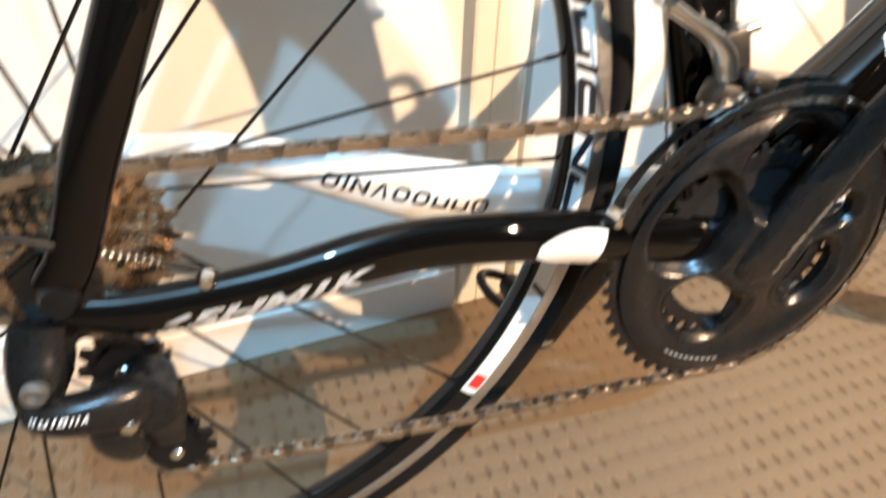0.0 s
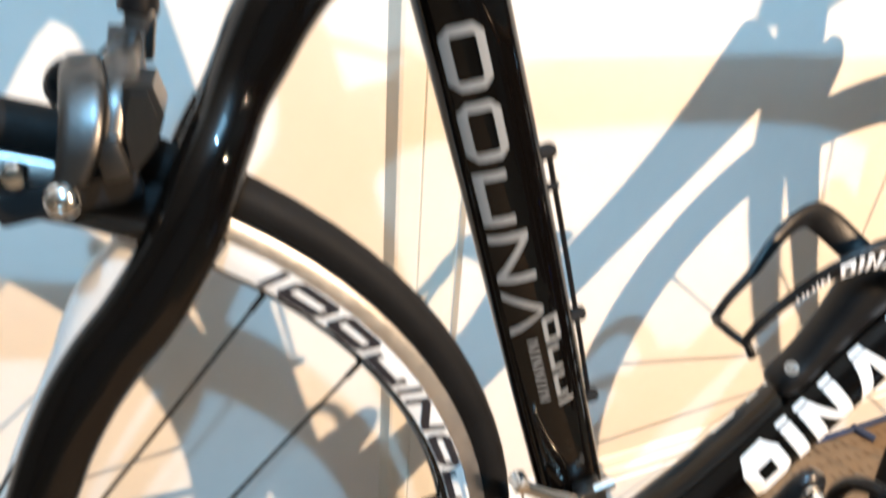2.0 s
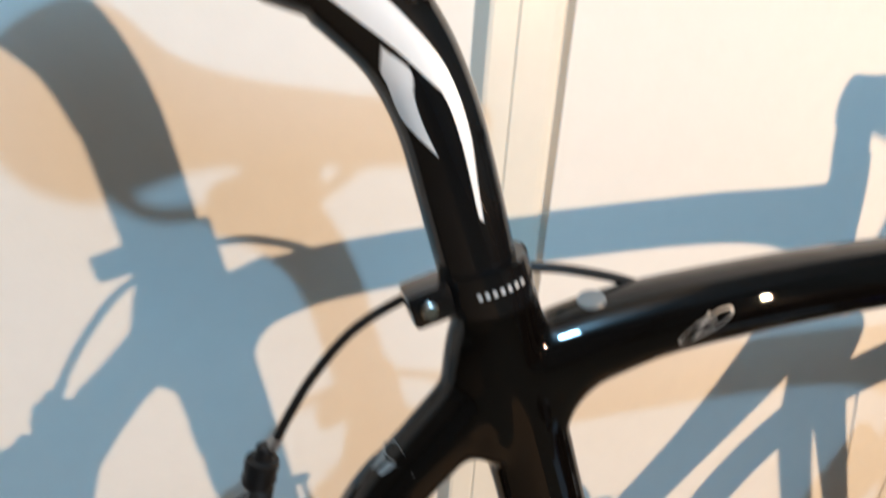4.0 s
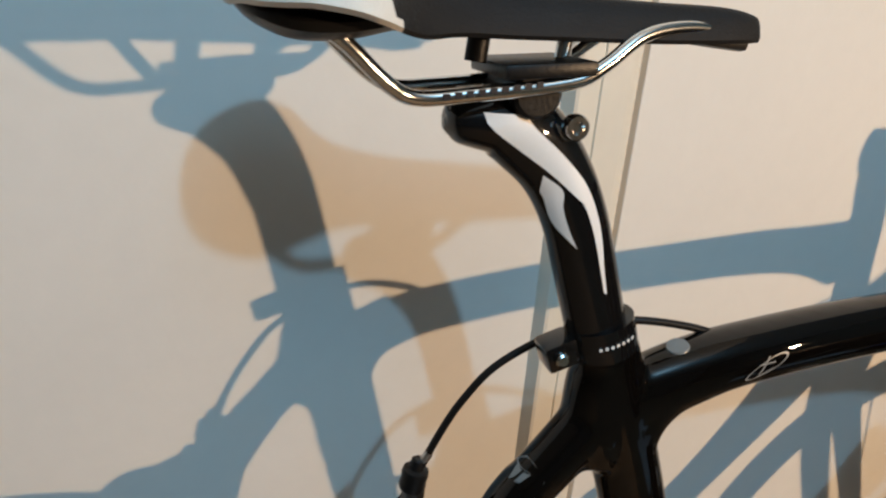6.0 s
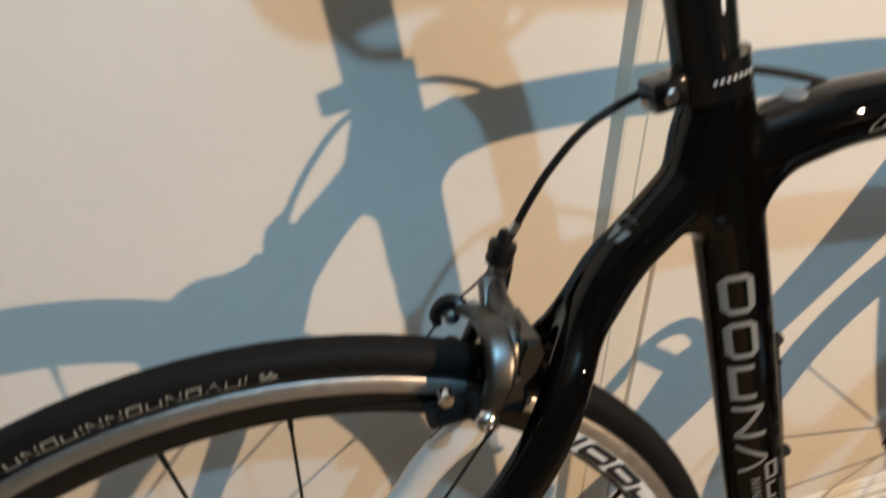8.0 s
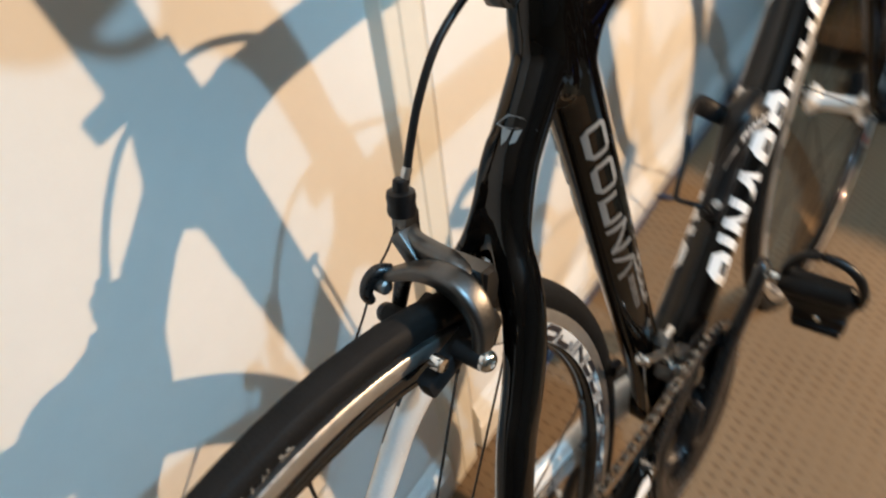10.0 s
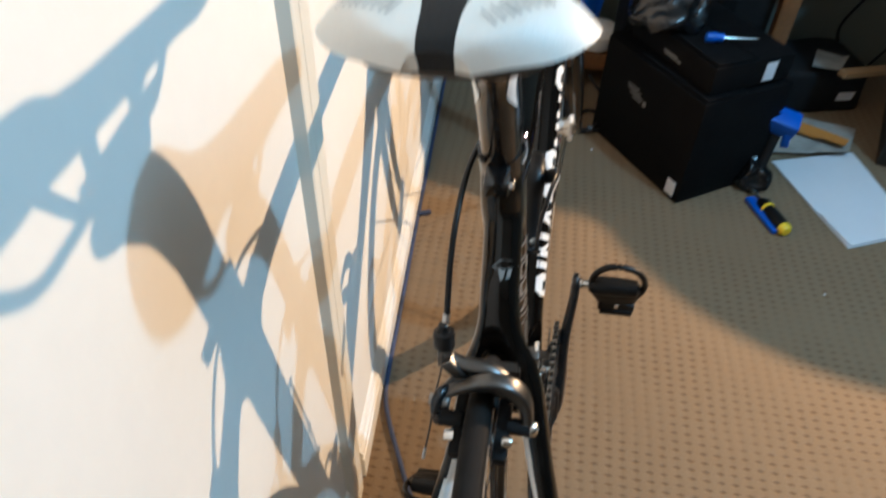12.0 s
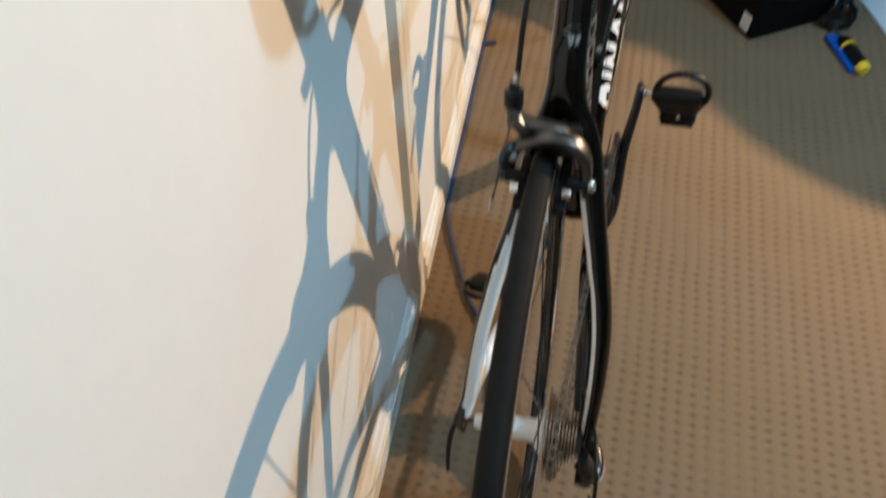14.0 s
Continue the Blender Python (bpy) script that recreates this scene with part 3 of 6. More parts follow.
on_tube(bm, DOWN_TUBE, strokes("qinaqquuq", 0.152, -0.0075, 0.033, 0.0300, 0.0068, 0.0098, 0.12), 1, 0.0007, cells=8)
bike("brand_lettering", bm, "white_decal", None, "bold white brand lettering as plain marks")
SEAT_DOWN = [tuple(r) for r in reversed(SEAT_TUBE)]
bm = bmesh.new()
for side in (-1, 1):
    on_tube(bm, SEAT_DOWN, strokes("qquna", 0.110, -0.0178, 0.0290, 0.0195, 0.0060, 0.0042, 0.04), side, 0.0006)
    on_tube(bm, SEAT_DOWN, strokes("ouui", 0.272, -0.0010, 0.0165, 0.0100, 0.0034, 0.0026), side, 0.0006)
    on_tube(bm, SEAT_DOWN, strokes("ninniin", 0.284, -0.0110, 0.0062, 0.0060, 0.0026, 0.0013), side, 0.0006)
bike("model_lettering", bm, "grey_decal", None, "silver-grey model lettering as plain marks")
bm = bmesh.new()
ring = []
for k in range(24):
    for r in (1.0, 0.89):
        t = 2 * math.pi * k / 24
        ring.append((0.1000 + 0.0150 * r * math.cos(t) + 0.002 * math.sin(t), 0.0 + 0.0052 * r * math.sin(t) + 0.0048 * r * math.cos(t)))
on_tube(bm, TOP_TUBE, [[ring[2 * k], ring[(2 * k + 2) % 48], ring[(2 * k + 3) % 48], ring[2 * k + 1]] for k in range(24)] +
        [[(0.0935, -0.0045), (0.0948, -0.0045), (0.1025, 0.0066), (0.1013, 0.0066)], [(0.0945, 0.0028), (0.1055, 0.0028), (0.1055, 0.0018), (0.0945, 0.0018)], [(0.0925, -0.0055), (0.1045, -0.001), (0.1045, -0.0018), (0.0930, -0.0064)]], -1)
bike("crest_mark", bm, "grey_decal")
bm = bmesh.new()
lathe(bm, ((0.0, 0.0012), (0.0066, 0.0009), (0.0071, 0.0)), (0.2985, -0.002, 0.7795), (-0.27, -0.18, 0.94), 20)
bike("round_sticker", bm, "grey_decal")
bm = bmesh.new()
MONO_TOP = [(r[0], r[1], r[2], r[3], r[4]) for r in MONO_STAY[1:6]]
st = stations(MONO_TOP, 12)
for q in ([(-0.0085, 0.0005), (-0.003, 0.0052), (0.004, 0.0055), (0.0095, 0.0022)], [(-0.0085, 0.0005), (0.0095, 0.0022), (0.004, 0.0), (-0.003, -0.0005)], [(-0.004, -0.001), (0.001, -0.0002), (0.0, -0.0055), (-0.002, -0.008)], [(0.0022, -0.0005), (0.0052, 0.0002), (0.004, -0.0045), (0.0015, -0.0062)]):
    vs = []
    for a, b in q:
        i = min(range(len(st)), key=lambda k: abs((st[k][0].z + 0.66 * st[k][4]) - (0.7125 + b * 1.0)))
        c, sd, u, aa, bb = st[i]
        h = max(-0.95, min(0.95, (-1.2 * a - 0.0040) / aa))
        back = u if u.x < 0 else -u
        vs.append(bm.verts.new(c + sd * (h * aa) + back * (bb * math.sqrt(1 - h * h) + 0.0005)))
    bm.faces.new(vs)
bike("crest_mark", bm, "grey_decal", None, "", False)

# ---- seat collar, seatpost ----
bm = bmesh.new()
sweep(bm, [(0.2490, 0, 0.783, 0.0183, 0.0206), (0.2465, 0, 0.792, 0.0186, 0.0209), (0.2435, 0, 0.8025, 0.0183, 0.0206)], 3, 26)
block(bm, (0.020, 0.019, 0.0170), pose(0.2195, 0, 0.785, 0, -18, 0), 0.003)
collar = bike("seat_collar", bm, "black_paint")
bm = bmesh.new()
lathe(bm, ((0.0, 0.0), (0.003, 0.0), (0.0042, 0.001), (0.0042, 0.004)), (0.2175, -0.0135, 0.7845), "y", 14)
bike("clamp_bolt", bm, "chrome", collar)
bm = bmesh.new()
for k in range(7):
    w = radians(-24 + k * 8.5)
    c = Vector((0.2462 + 0.0218 * math.sin(w), -0.0192 * math.cos(w), 0.7915 + 0.001 * k))
    block(bm, (0.0017, 0.0006, 0.0017), Matrix.Translation(c) @ Matrix.Rotation(w, 4, "Z"))
bike("lettering", bm, "white_decal", collar, "", False)
POST = [(0.2465, 0, 0.782, 0.0155, 0.0180), (0.2405, 0, 0.803, 0.0155, 0.0180), (0.2302, 0, 0.837, 0.0155, 0.0182), (0.2205, 0, 0.866, 0.0155, 0.0182), (0.2075, 0, 0.8905, 0.0155, 0.0190),
        (0.191, 0, 0.9085, 0.016, 0.0205), (0.1755, 0, 0.9165, 0.0165, 0.0185), (0.163, 0, 0.917, 0.016, 0.0145), (0.152, 0, 0.9165, 0.013, 0.0105), (0.1475, 0, 0.9160, 0.007, 0.0055), (0.1465, 0, 0.9160, 0.002, 0.0015)]
bm = bmesh.new()
sweep(bm, POST, 6, 22)
seatpost = bike("seatpost", bm, "black_paint", None, "black carbon setback seatpost with white flashes")


def flash(rows, edge_a, edge_b, side, lift=0.0008, n=26, cells=4):
    """A painted flash between two edges, given in x and z, laid on the flank of a tube."""
    bm = bmesh.new()
    st_ = stations(rows, 14)

    def along(edge):
        pts = catmull(edge, 8)
        run = [0.0]
        for p, q in zip(pts, pts[1:]):
            run.append(run[-1] + math.hypot(q[0] - p[0], q[1] - p[1]))
        return [tuple(float(np.interp(run[-1] * k / n, run, [p[i] for p in pts])) for i in (0, 1)) for k in range(n + 1)]

    def seat(x, z):
        c, sd, u, a, b = min(st_, key=lambda r: (r[0].x - x) ** 2 + (r[0].z - z) ** 2)
        q = max(-0.96, min(0.96, (Vector((x, 0, z)) - c).dot(u) / b))
        along_ = (Vector((x, 0, z)) - c) - u * (Vector((x, 0, z)) - c).dot(u)
        return c + Vector((along_.x, 0, along_.z)) + u * (q * (b + lift)) + sd * (side * (a + lift) * math.sqrt(1 - q * q))

    ea, eb = along(edge_a), along(edge_b)
    g = [[bm.verts.new(seat(a[0] + (b[0] - a[0]) * j / cells, a[1] + (b[1] - a[1]) * j / cells)) for j in range(cells + 1)] for a, b in zip(ea, eb)]
    for r0, r1 in zip(g, g[1:]):
        for j in range(cells):
            bm.faces.new((r0[j], r1[j], r1[j + 1], r0[j + 1]))
    return bm


LOW_EDGE = ((0.1614, 0.9226), (0.1648, 0.916), (0.182, 0.904), (0.199, 0.892), (0.2125, 0.8805), (0.2184, 0.8748), (0.226, 0.8576), (0.2353, 0.826))
HIGH_EDGE = ((0.1830, 0.9215), (0.1868, 0.916), (0.2037, 0.9017), (0.2192, 0.8848), (0.229, 0.863), (0.234, 0.8394), (0.2373, 0.8247))
LEAF_FRONT = ((0.1948, 0.892), (0.2056, 0.884), (0.2074, 0.8748), (0.2115, 0.8640), (0.2178, 0.8514))
LEAF_BACK = ((0.1948, 0.892), (0.1955, 0.883), (0.198, 0.879), (0.205, 0.8648), (0.2178, 0.8514))
for side in (-1, 1):
    for ea, eb in ((LOW_EDGE, HIGH_EDGE), (LEAF_FRONT, LEAF_BACK)):
        bike("white_flash", flash(POST, ea, eb, side), "white_decal", seatpost)
bm = bmesh.new()
lathe(bm, ((0.0105, -0.021), (0.0125, -0.019), (0.0125, 0.019), (0.0105, 0.021)), (0.186, 0, 0.932), "y", 20)
block(bm, (0.046, 0.052, 0.007), pose(0.190, 0, 0.943, 0, -3, 0), 0.002)
bike("saddle_clamp", bm, "plastic", seatpost)
for x, z, r in ((0.2055, 0.9455, 0.004), (0.161, 0.9445, 0.0055)):
    bm = bmesh.new()
    lathe(bm, ((0.0, 0.0), (r, 0.0), (r, 0.012), (r * 0.7, 0.013), (0.0, 0.013)), (x, 0, z), (0.12, 0, 1), 14)
    bike("clamp_bolt", bm, "chrome" if r < 0.005 else "plastic", seatpost)
bm = bmesh.new()
lathe(bm, ((0.0025, 0.002), (0.0035, 0.0), (0.0058, 0.0), (0.0068, 0.0015), (0.0068, 0.005)), (0.2085, -0.0195, 0.9155), "y", 18)
bike("clamp_pin", bm, "chrome", seatpost)

# ---- saddle ----
SADDLE = [  # x, half width, top, thickness of the edge, crown
    (0.0478, 0.0148, 0.9762, 0.0080, 0.0027), (0.0519, 0.0289, 0.9798, 0.0105, 0.0036), (0.0587, 0.0431, 0.9818, 0.0130, 0.0045), (0.0678, 0.0538, 0.9832, 0.0145, 0.0054), (0.0799, 0.0615, 0.9838, 0.0150, 0.0063), (0.0945, 0.064, 0.9830, 0.0162, 0.0067),
    (0.1076, 0.0575, 0.9812, 0.0180, 0.0072), (0.1189, 0.0466, 0.9785, 0.0190, 0.0072), (0.1296, 0.0369, 0.9768, 0.0190, 0.0077), (0.1457, 0.0286, 0.9750, 0.0164, 0.0081), (0.1698, 0.0232, 0.973, 0.0151, 0.0081), (0.2029, 0.0205, 0.972, 0.0145, 0.0072),
    (0.251, 0.0185, 0.971, 0.0139, 0.0054), (0.29, 0.0165, 0.9705, 0.0126, 0.0045), (0.308, 0.012, 0.968, 0.0095, 0.0036), (0.314, 0.006, 0.9655, 0.006, 0.0018)]
SADDLE_Y = 0.0005
bm = bmesh.new()
rows = catmull(SADDLE, 10)
NI, NO = 16, 14


def band(x, hw):
    """Half width of the black middle band between the white wings."""
    return min(0.97 * hw, float(np.interp(x, (0.0488, 0.0642, 0.0736, 0.0826, 0.0877, 0.0931, 0.1019, 0.1069, 0.1099, 0.1122), (0.0079, 0.0085, 0.0096, 0.0122, 0.0154, 0.0205, 0.0313, 0.0416, 0.0498, 0.0621))))


def cover(z, th, cr, e):
    return z + cr * (1 - e * e) * 0.6 - th * (max(0, e - 0.5) / 0.5) ** 2.4


top, bot = [], []
for x, hw, z, th, cr in rows:
    m_ = band(x, hw)
    ys = [-hw + (hw - m_) * j / NO for j in range(NO)] + [-m_ + 2 * m_ * j / NI for j in range(NI)] + [m_ + (hw - m_) * j / NO for j in range(NO + 1)]
    top.append([bm.verts.new((x, y + SADDLE_Y, cover(z, th, cr, abs(y / hw)))) for y in ys])
    bot.append([bm.verts.new((x + 0.003 * (x < 0.0799), y * 0.93 + SADDLE_Y, z - th * (0.75 + 0.25 * abs(y / hw) ** 2) - 0.002)) for y in ys])
NS = 2 * NO + NI


def wing(j, x):
    return 1 if (j < NO or j >= NO + NI) and x < 0.1137 else 0


for k in range(len(rows) - 1):
    x = rows[k][0]
    for j in range(NS):
        f = bm.faces.new((top[k][j], top[k + 1][j], top[k + 1][j + 1], top[k][j + 1]))
        f.material_index = wing(j, x)
        f2 = bm.faces.new((bot[k][j], bot[k][j + 1], bot[k + 1][j + 1], bot[k + 1][j]))
        f2.material_index = 2
    for j in (0, NS):
        f = bm.faces.new((top[k][j], bot[k][j], bot[k + 1][j], top[k + 1][j]))
        f.material_index = wing(j, x)
for k in (0, len(rows) - 1):
    for j in range(NS):
        f = bm.faces.new((top[k][j], top[k][j + 1], bot[k][j + 1], bot[k][j]))
        f.material_index = wing(j, rows[k][0])
saddle = bike("saddle", bm, ["leather", "white_leather", "plastic"], None, "slim black saddle with white rear wings")


def saddle_top(x, y):
    i = max(0, min(len(rows) - 2, sum(1 for r in rows if r[0] <= x) - 1))
    w = (x - rows[i][0]) / (rows[i + 1][0] - rows[i][0])
    hw, z, th, cr = (rows[i][k] * (1 - w) + rows[i + 1][k] * w for k in (1, 2, 3, 4))
    return cover(z, th, cr, min(1.0, abs((y - SADDLE_Y) / hw))) + 0.0007


for (x0, y0), (dx, dy), (ux, uy) in (((0.0588, -0.0225), (0.69, -0.72), (0.72, 0.69)), ((0.0783, 0.0505), (-0.46, -0.89), (0.89, -0.46))):
    bm = bmesh.new()
    for q in strokes("iiniin", 0.0, 0.0, 0.0045, 0.0110, 0.0036, 0.0009):
        (a0, b0), (a1, b1), (a2, b2), (a3, b3) = q
        for f0, f1 in ((0.0, 0.5), (0.5, 1.0)):
            vs = []
            for a, b in ((a0 + (a3 - a0) * f0, b0 + (b3 - b0) * f0), (a1 + (a2 - a1) * f0, b1 + (b2 - b1) * f0), (a1 + (a2 - a1) * f1, b1 + (b2 - b1) * f1), (a0 + (a3 - a0) * f1, b0 + (b3 - b0) * f1)):
                x, y = x0 + dx * a + ux * b, y0 + dy * a + uy * b
                vs.append(bm.verts.new((x, y, saddle_top(x, y))))
            bm.faces.new(vs)
    bike("lettering", bm, "grey_decal", saddle, "grey brand lettering as plain marks", False)
for sign in (-1, 1):
    bm = bmesh.new()
    rod(bm, [(0.072, sign * 0.030, 0.965), (0.092, sign * 0.029, 0.956), (0.112, sign * 0.026, 0.938), (0.126, sign * 0.023, 0.9305), (0.15, sign * 0.022, 0.9315), (0.20, sign * 0.022, 0.937),
             (0.218, sign * 0.021, 0.945), (0.238, sign * 0.018, 0.9585), (0.262, sign * 0.014, 0.963), (0.288, sign * 0.010, 0.962)], 0.0036, 5, 12)
    bike("rail", bm, "chrome", saddle, "polished metal saddle rail")
    bm = bmesh.new()
    for k in range(9):
        block(bm, (0.0032, 0.0006, 0.0028), Matrix.Translation((0.140 + k * 0.0055, sign * 0.0258, 0.9312 + k * 0.0007)))
    bike("lettering", bm, "black_decal", saddle, "", False)
bm = bmesh.new()
sweep(bm, [(0.0535, 0, 0.9690, 0.020, 0.003), (0.062, 0, 0.9650, 0.032, 0.006), (0.076, 0, 0.9620, 0.042, 0.0085), (0.095, 0, 0.9620, 0.042, 0.0085), (0.114, 0, 0.9640, 0.038, 0.0065), (0.137, 0, 0.966, 0.024, 0.004)], 5, 20, 2.8)
bike("rear_rail_socket", bm, "plastic", saddle)
bm = bmesh.new()
block(bm, (0.034, 0.026, 0.009), pose(0.286, 0, 0.958, 0, 6, 0), 0.003)
bike("front_rail_socket", bm, "plastic", saddle)


# ---- wheels ----
def wheel(name, x0, label, spoke_pairs, drive):
    w = tagged(empty(name, bicycle, pose(x0, -0.0045, AXLE_Z, 0, 0, 3.2) if drive else pose(x0, 0, AXLE_Z)), label)
    bm = bmesh.new()
    prof = []
    for k in range(16):
        a = 2 * math.pi * k / 16
        prof.append((0.3215 + 0.0107 * math.cos(a), 0.0106 * math.sin(a)))
    faces = lathe(bm, prof, (0, 0, 0), "y", 96, True)
    for i, f in enumerate(faces):
        k = i // 96
        f.material_index = 1 if k in (0, 1, 14, 15) else 0
    tyre = bike("tyre", bm, ["rubber", "tread"], w, "black road tyre with a worn tread")
    bm = bmesh.new()
    lathe(bm, ((0.312, -0.0095), (0.3105, -0.0105), (0.3025, -0.0102), (0.302, -0.0097), (0.2885, -0.0088), (0.2865, -0.0072), (0.284, -0.003), (0.284, 0.003), (0.2865, 0.0072), (0.2885, 0.0088), (0.302, 0.0097),
               (0.3025, 0.0102), (0.3105, 0.0105), (0.312, 0.0095)), (0, 0, 0), "y", 96, True)
    for f in bm.faces:
        r = math.hypot(f.calc_center_median().x, f.calc_center_median().z)
        w_ = math.degrees(math.atan2(f.calc_center_median().z, f.calc_center_median().x)) % 180
        f.material_index = 0 if r > 0.302 else (1 if (r > 0.2875 and (w_ > 139.5 or w_ < 55.5)) else 2)
    rim = bike("rim", bm, ["brake_track", "white_paint", "black_paint"], w, "black and silver alloy rim with white lettered bands")
    # lettering-sized black marks round the rim's white band
    for side in (-1, 1):
        bm = bmesh.new()
        for base in (-52, 128):
            run_ = 0.0
            for ch in "iqquinquiqnuq i":
                if ch != " ":
                    for q in strokes(ch, run_, 0, 0.0285, 0.0124, 0, 0.0044, 0.6):
                        vs = []
                        for a, h in q:
                            t = (radians(base) + a / 0.295) if side > 0 else -(radians(base) + a / 0.295)
                            r = 0.2892 + h
                            vs.append(bm.verts.new((r * math.cos(t), side * (0.0089 + (r - 0.2885) * 0.067 + 0.0005), r * math.sin(t))))
                        bm.faces.new(vs)
                run_ += {"i": 0.0095, " ": 0.022}.get(ch, 0.0325)
        bike("lettering", bm, "black_decal", rim, "black brand lettering as plain marks", False)
        bm = bmesh.new()
        for a0 in ((-40,) if side < 0 else (140,)):
            vs = [bm.verts.new((r * math.cos(radians(a0 + d)), side * (0.0108 if r > 0.296 else 0.0100), r * math.sin(radians(a0 + d)))) for d, r in ((0, 0.2905), (2.4, 0.2905), (2.4, 0.2995), (0, 0.2995))]
            bm.faces.new(vs)
        bike("red_mark", bm, "red_decal", rim, "", False)
    # tyre lettering on both flanks
    for side in (-1, 1):
        bm = bmesh.new()
        for base in ((113.5, 293.5) if side < 0 else (64, 244)):
            run_ = 0.0
            for ch in "unouinnounoaui":
                for q in strokes(ch, 0, 0, 0.0078, 0.0066, 0, 0.0010, 0.25):
                    vs = []
                    for a, h in q:
                        t = radians(base) + (run_ + a) / 0.322 * (-1 if side < 0 else 1)
                        r = 0.3152 + h
                        yy = side * (0.0106 * math.sqrt(max(0.05, 1 - ((r - 0.3215) / 0.0107) ** 2)) + 0.0004)
                        vs.append(bm.verts.new((r * math.cos(t), yy, r * math.sin(t))))
                    bm.faces.new(vs)
                run_ += 0.0030 if ch == "i" else 0.0098
            ang = base - math.degrees(run_ / 0.322)
            for i in range(4):
                for j in range(3):
                    if (i + j) % 2 == 0:
                        t = radians(ang - 1.0 - i * 0.4)
                        vs = []
                        for d, e in ((0, 0), (0.4, 0), (0.4, 1), (0, 1)):
                            r = 0.3156 + (j + e) * 0.0020
                            yy = side * (0.0106 * math.sqrt(1 - ((r - 0.3215) / 0.0107) ** 2) + 0.0004)
                            vs.append(bm.verts.new((r * math.cos(t - radians(d)), yy, r * math.sin(t - radians(d)))))
                        bm.faces.new(vs)
        bike("lettering", bm, "tyre_print", tyre, "faint grey tyre lettering as plain marks", False)
    # bladed black spokes
    for i, (deg, tang, side) in enumerate(spoke_pairs):
        a = radians(deg)
        out = Vector((math.cos(a), 0, math.sin(a)))
        tan = Vector((-math.sin(a), 0, math.cos(a)))
        fl = -0.019 if (side < 0 and drive) else side * 0.033
        p0 = out * 0.012 + tan * tang + Vector((0, fl, 0))
        p1 = out * 0.285 + Vector((0, side * 0.001, 0))
        bm = bmesh.new()
        sweep(bm, [(*p0, 0.0009, 0.0012), (*p1, 0.0009, 0.0012)], 1, 6)
        sweep(bm, [(*(p1 - (p1 - p0).normalized() * 0.012), 0.0017, 0.0017), (*p1, 0.0017, 0.0017)], 1, 8)
        bike("spoke", bm, "black_paint", w)
    bm = bmesh.new()
    fr = -0.022 if drive else -0.036
    lathe(bm, ((0.006, -0.052), (0.008, -0.05), (0.009, fr - 0.008), (0.026, fr - 0.005), (0.027, fr), (0.024, fr + 0.004), (0.014, fr + 0.010), (0.013, 0.0), (0.0145, 0.022), (0.024, 0.032), (0.026, 0.035), (0.024, 0.039), (0.010, 0.043), (0.008, 0.055), (0.006, 0.056)), (0, 0, 0), "y", 28)
    bike("hub", bm, "white_paint", w, "white enamelled hub")
    bm = bmesh.new()
    lathe(bm, ((0.0, -0.079), (0.007, -0.078), (0.009, -0.073), (0.009, -0.069), (0.0025, -0.0685), (0.0025, 0.0685), (0.009, 0.069), (0.009, 0.076), (0.006, 0.079), (0.0, 0.08)), (0, 0, 0), "y", 18)
    bike("axle_skewer", bm, "plastic", w)
    bm = bmesh.new()
    sweep(bm, [(0.0, 0.075, 0.0, 0.004, 0.006), (-0.012, 0.081, -0.012, 0.0035, 0.006), (-0.03, 0.083, -0.03, 0.003, 0.007), (-0.046, 0.081, -0.046, 0.002, 0.005)], 4, 10)
    bike("quick_release_lever", bm, "plastic", w)
    return w


pairs = [(50, 0.008, -1), (36, -0.032, -1), (11, 0.022, -1), (-3, -0.006, 1), (-41, 0.016, -1), (-56, -0.010, -1), (-70, -0.032, -1), (62, 0.034, -1), (88, -0.020, 1), (102, -0.018, -1)]
for mid in (-98, -150, 148):  # the part that stays out of view
    pairs += [(mid - 6.9, -0.024, -1), (mid + 6.9, 0.020, -1), (mid - 18, 0.002, 1)]
rear_wheel = wheel("rear_wheel", 0.003, "rear wheel with black spokes and a white-banded rim", pairs, True)
front_wheel = wheel("front_wheel", 0.9956, "front wheel with black spokes and a white-banded rim", [(9 + 20 * k, 0.0, -1 if k % 2 else 1) for k in range(18)], False)


def gear(bm, centre, teeth, r_root, r_tip, r_in, y, thick, duty=0.42, phase=0.0):
    """A toothed ring of some thickness, in the plane across y."""
    ring = []
    for i in range(teeth):
        a0 = 2 * math.pi * i / teeth + phase
        st_ = 2 * math.pi / teeth
        for f, r in ((0.0, r_root), (0.5 - duty / 2, r_root), (0.5 - duty / 5, r_tip), (0.5 + duty / 5, r_tip), (0.5 + duty / 2, r_root)):
            ring.append((a0 + f * st_, r))
    faces = []
    layers = []
    for yy in (y - thick / 2, y + thick / 2):
        layers.append(([bm.verts.new((centre[0] + r * math.cos(a), yy, centre[1] + r * math.sin(a))) for a, r in ring],
                       [bm.verts.new((centre[0] + r_in * math.cos(a), yy, centre[1] + r_in * math.sin(a))) for a, r in ring]))
    n = len(ring)
    (o0, i0), (o1, i1) = layers
    for k in range(n):
        j = (k + 1) % n
        bm.faces.new((o0[k], o0[j], i0[j], i0[k]))
        bm.faces.new((o1[k], i1[k], i1[j], o1[j]))
        bm.faces.new((o0[k], o1[k], o1[j], o0[j]))
        bm.faces.new((i0[k], i0[j], i1[j], i1[k]))


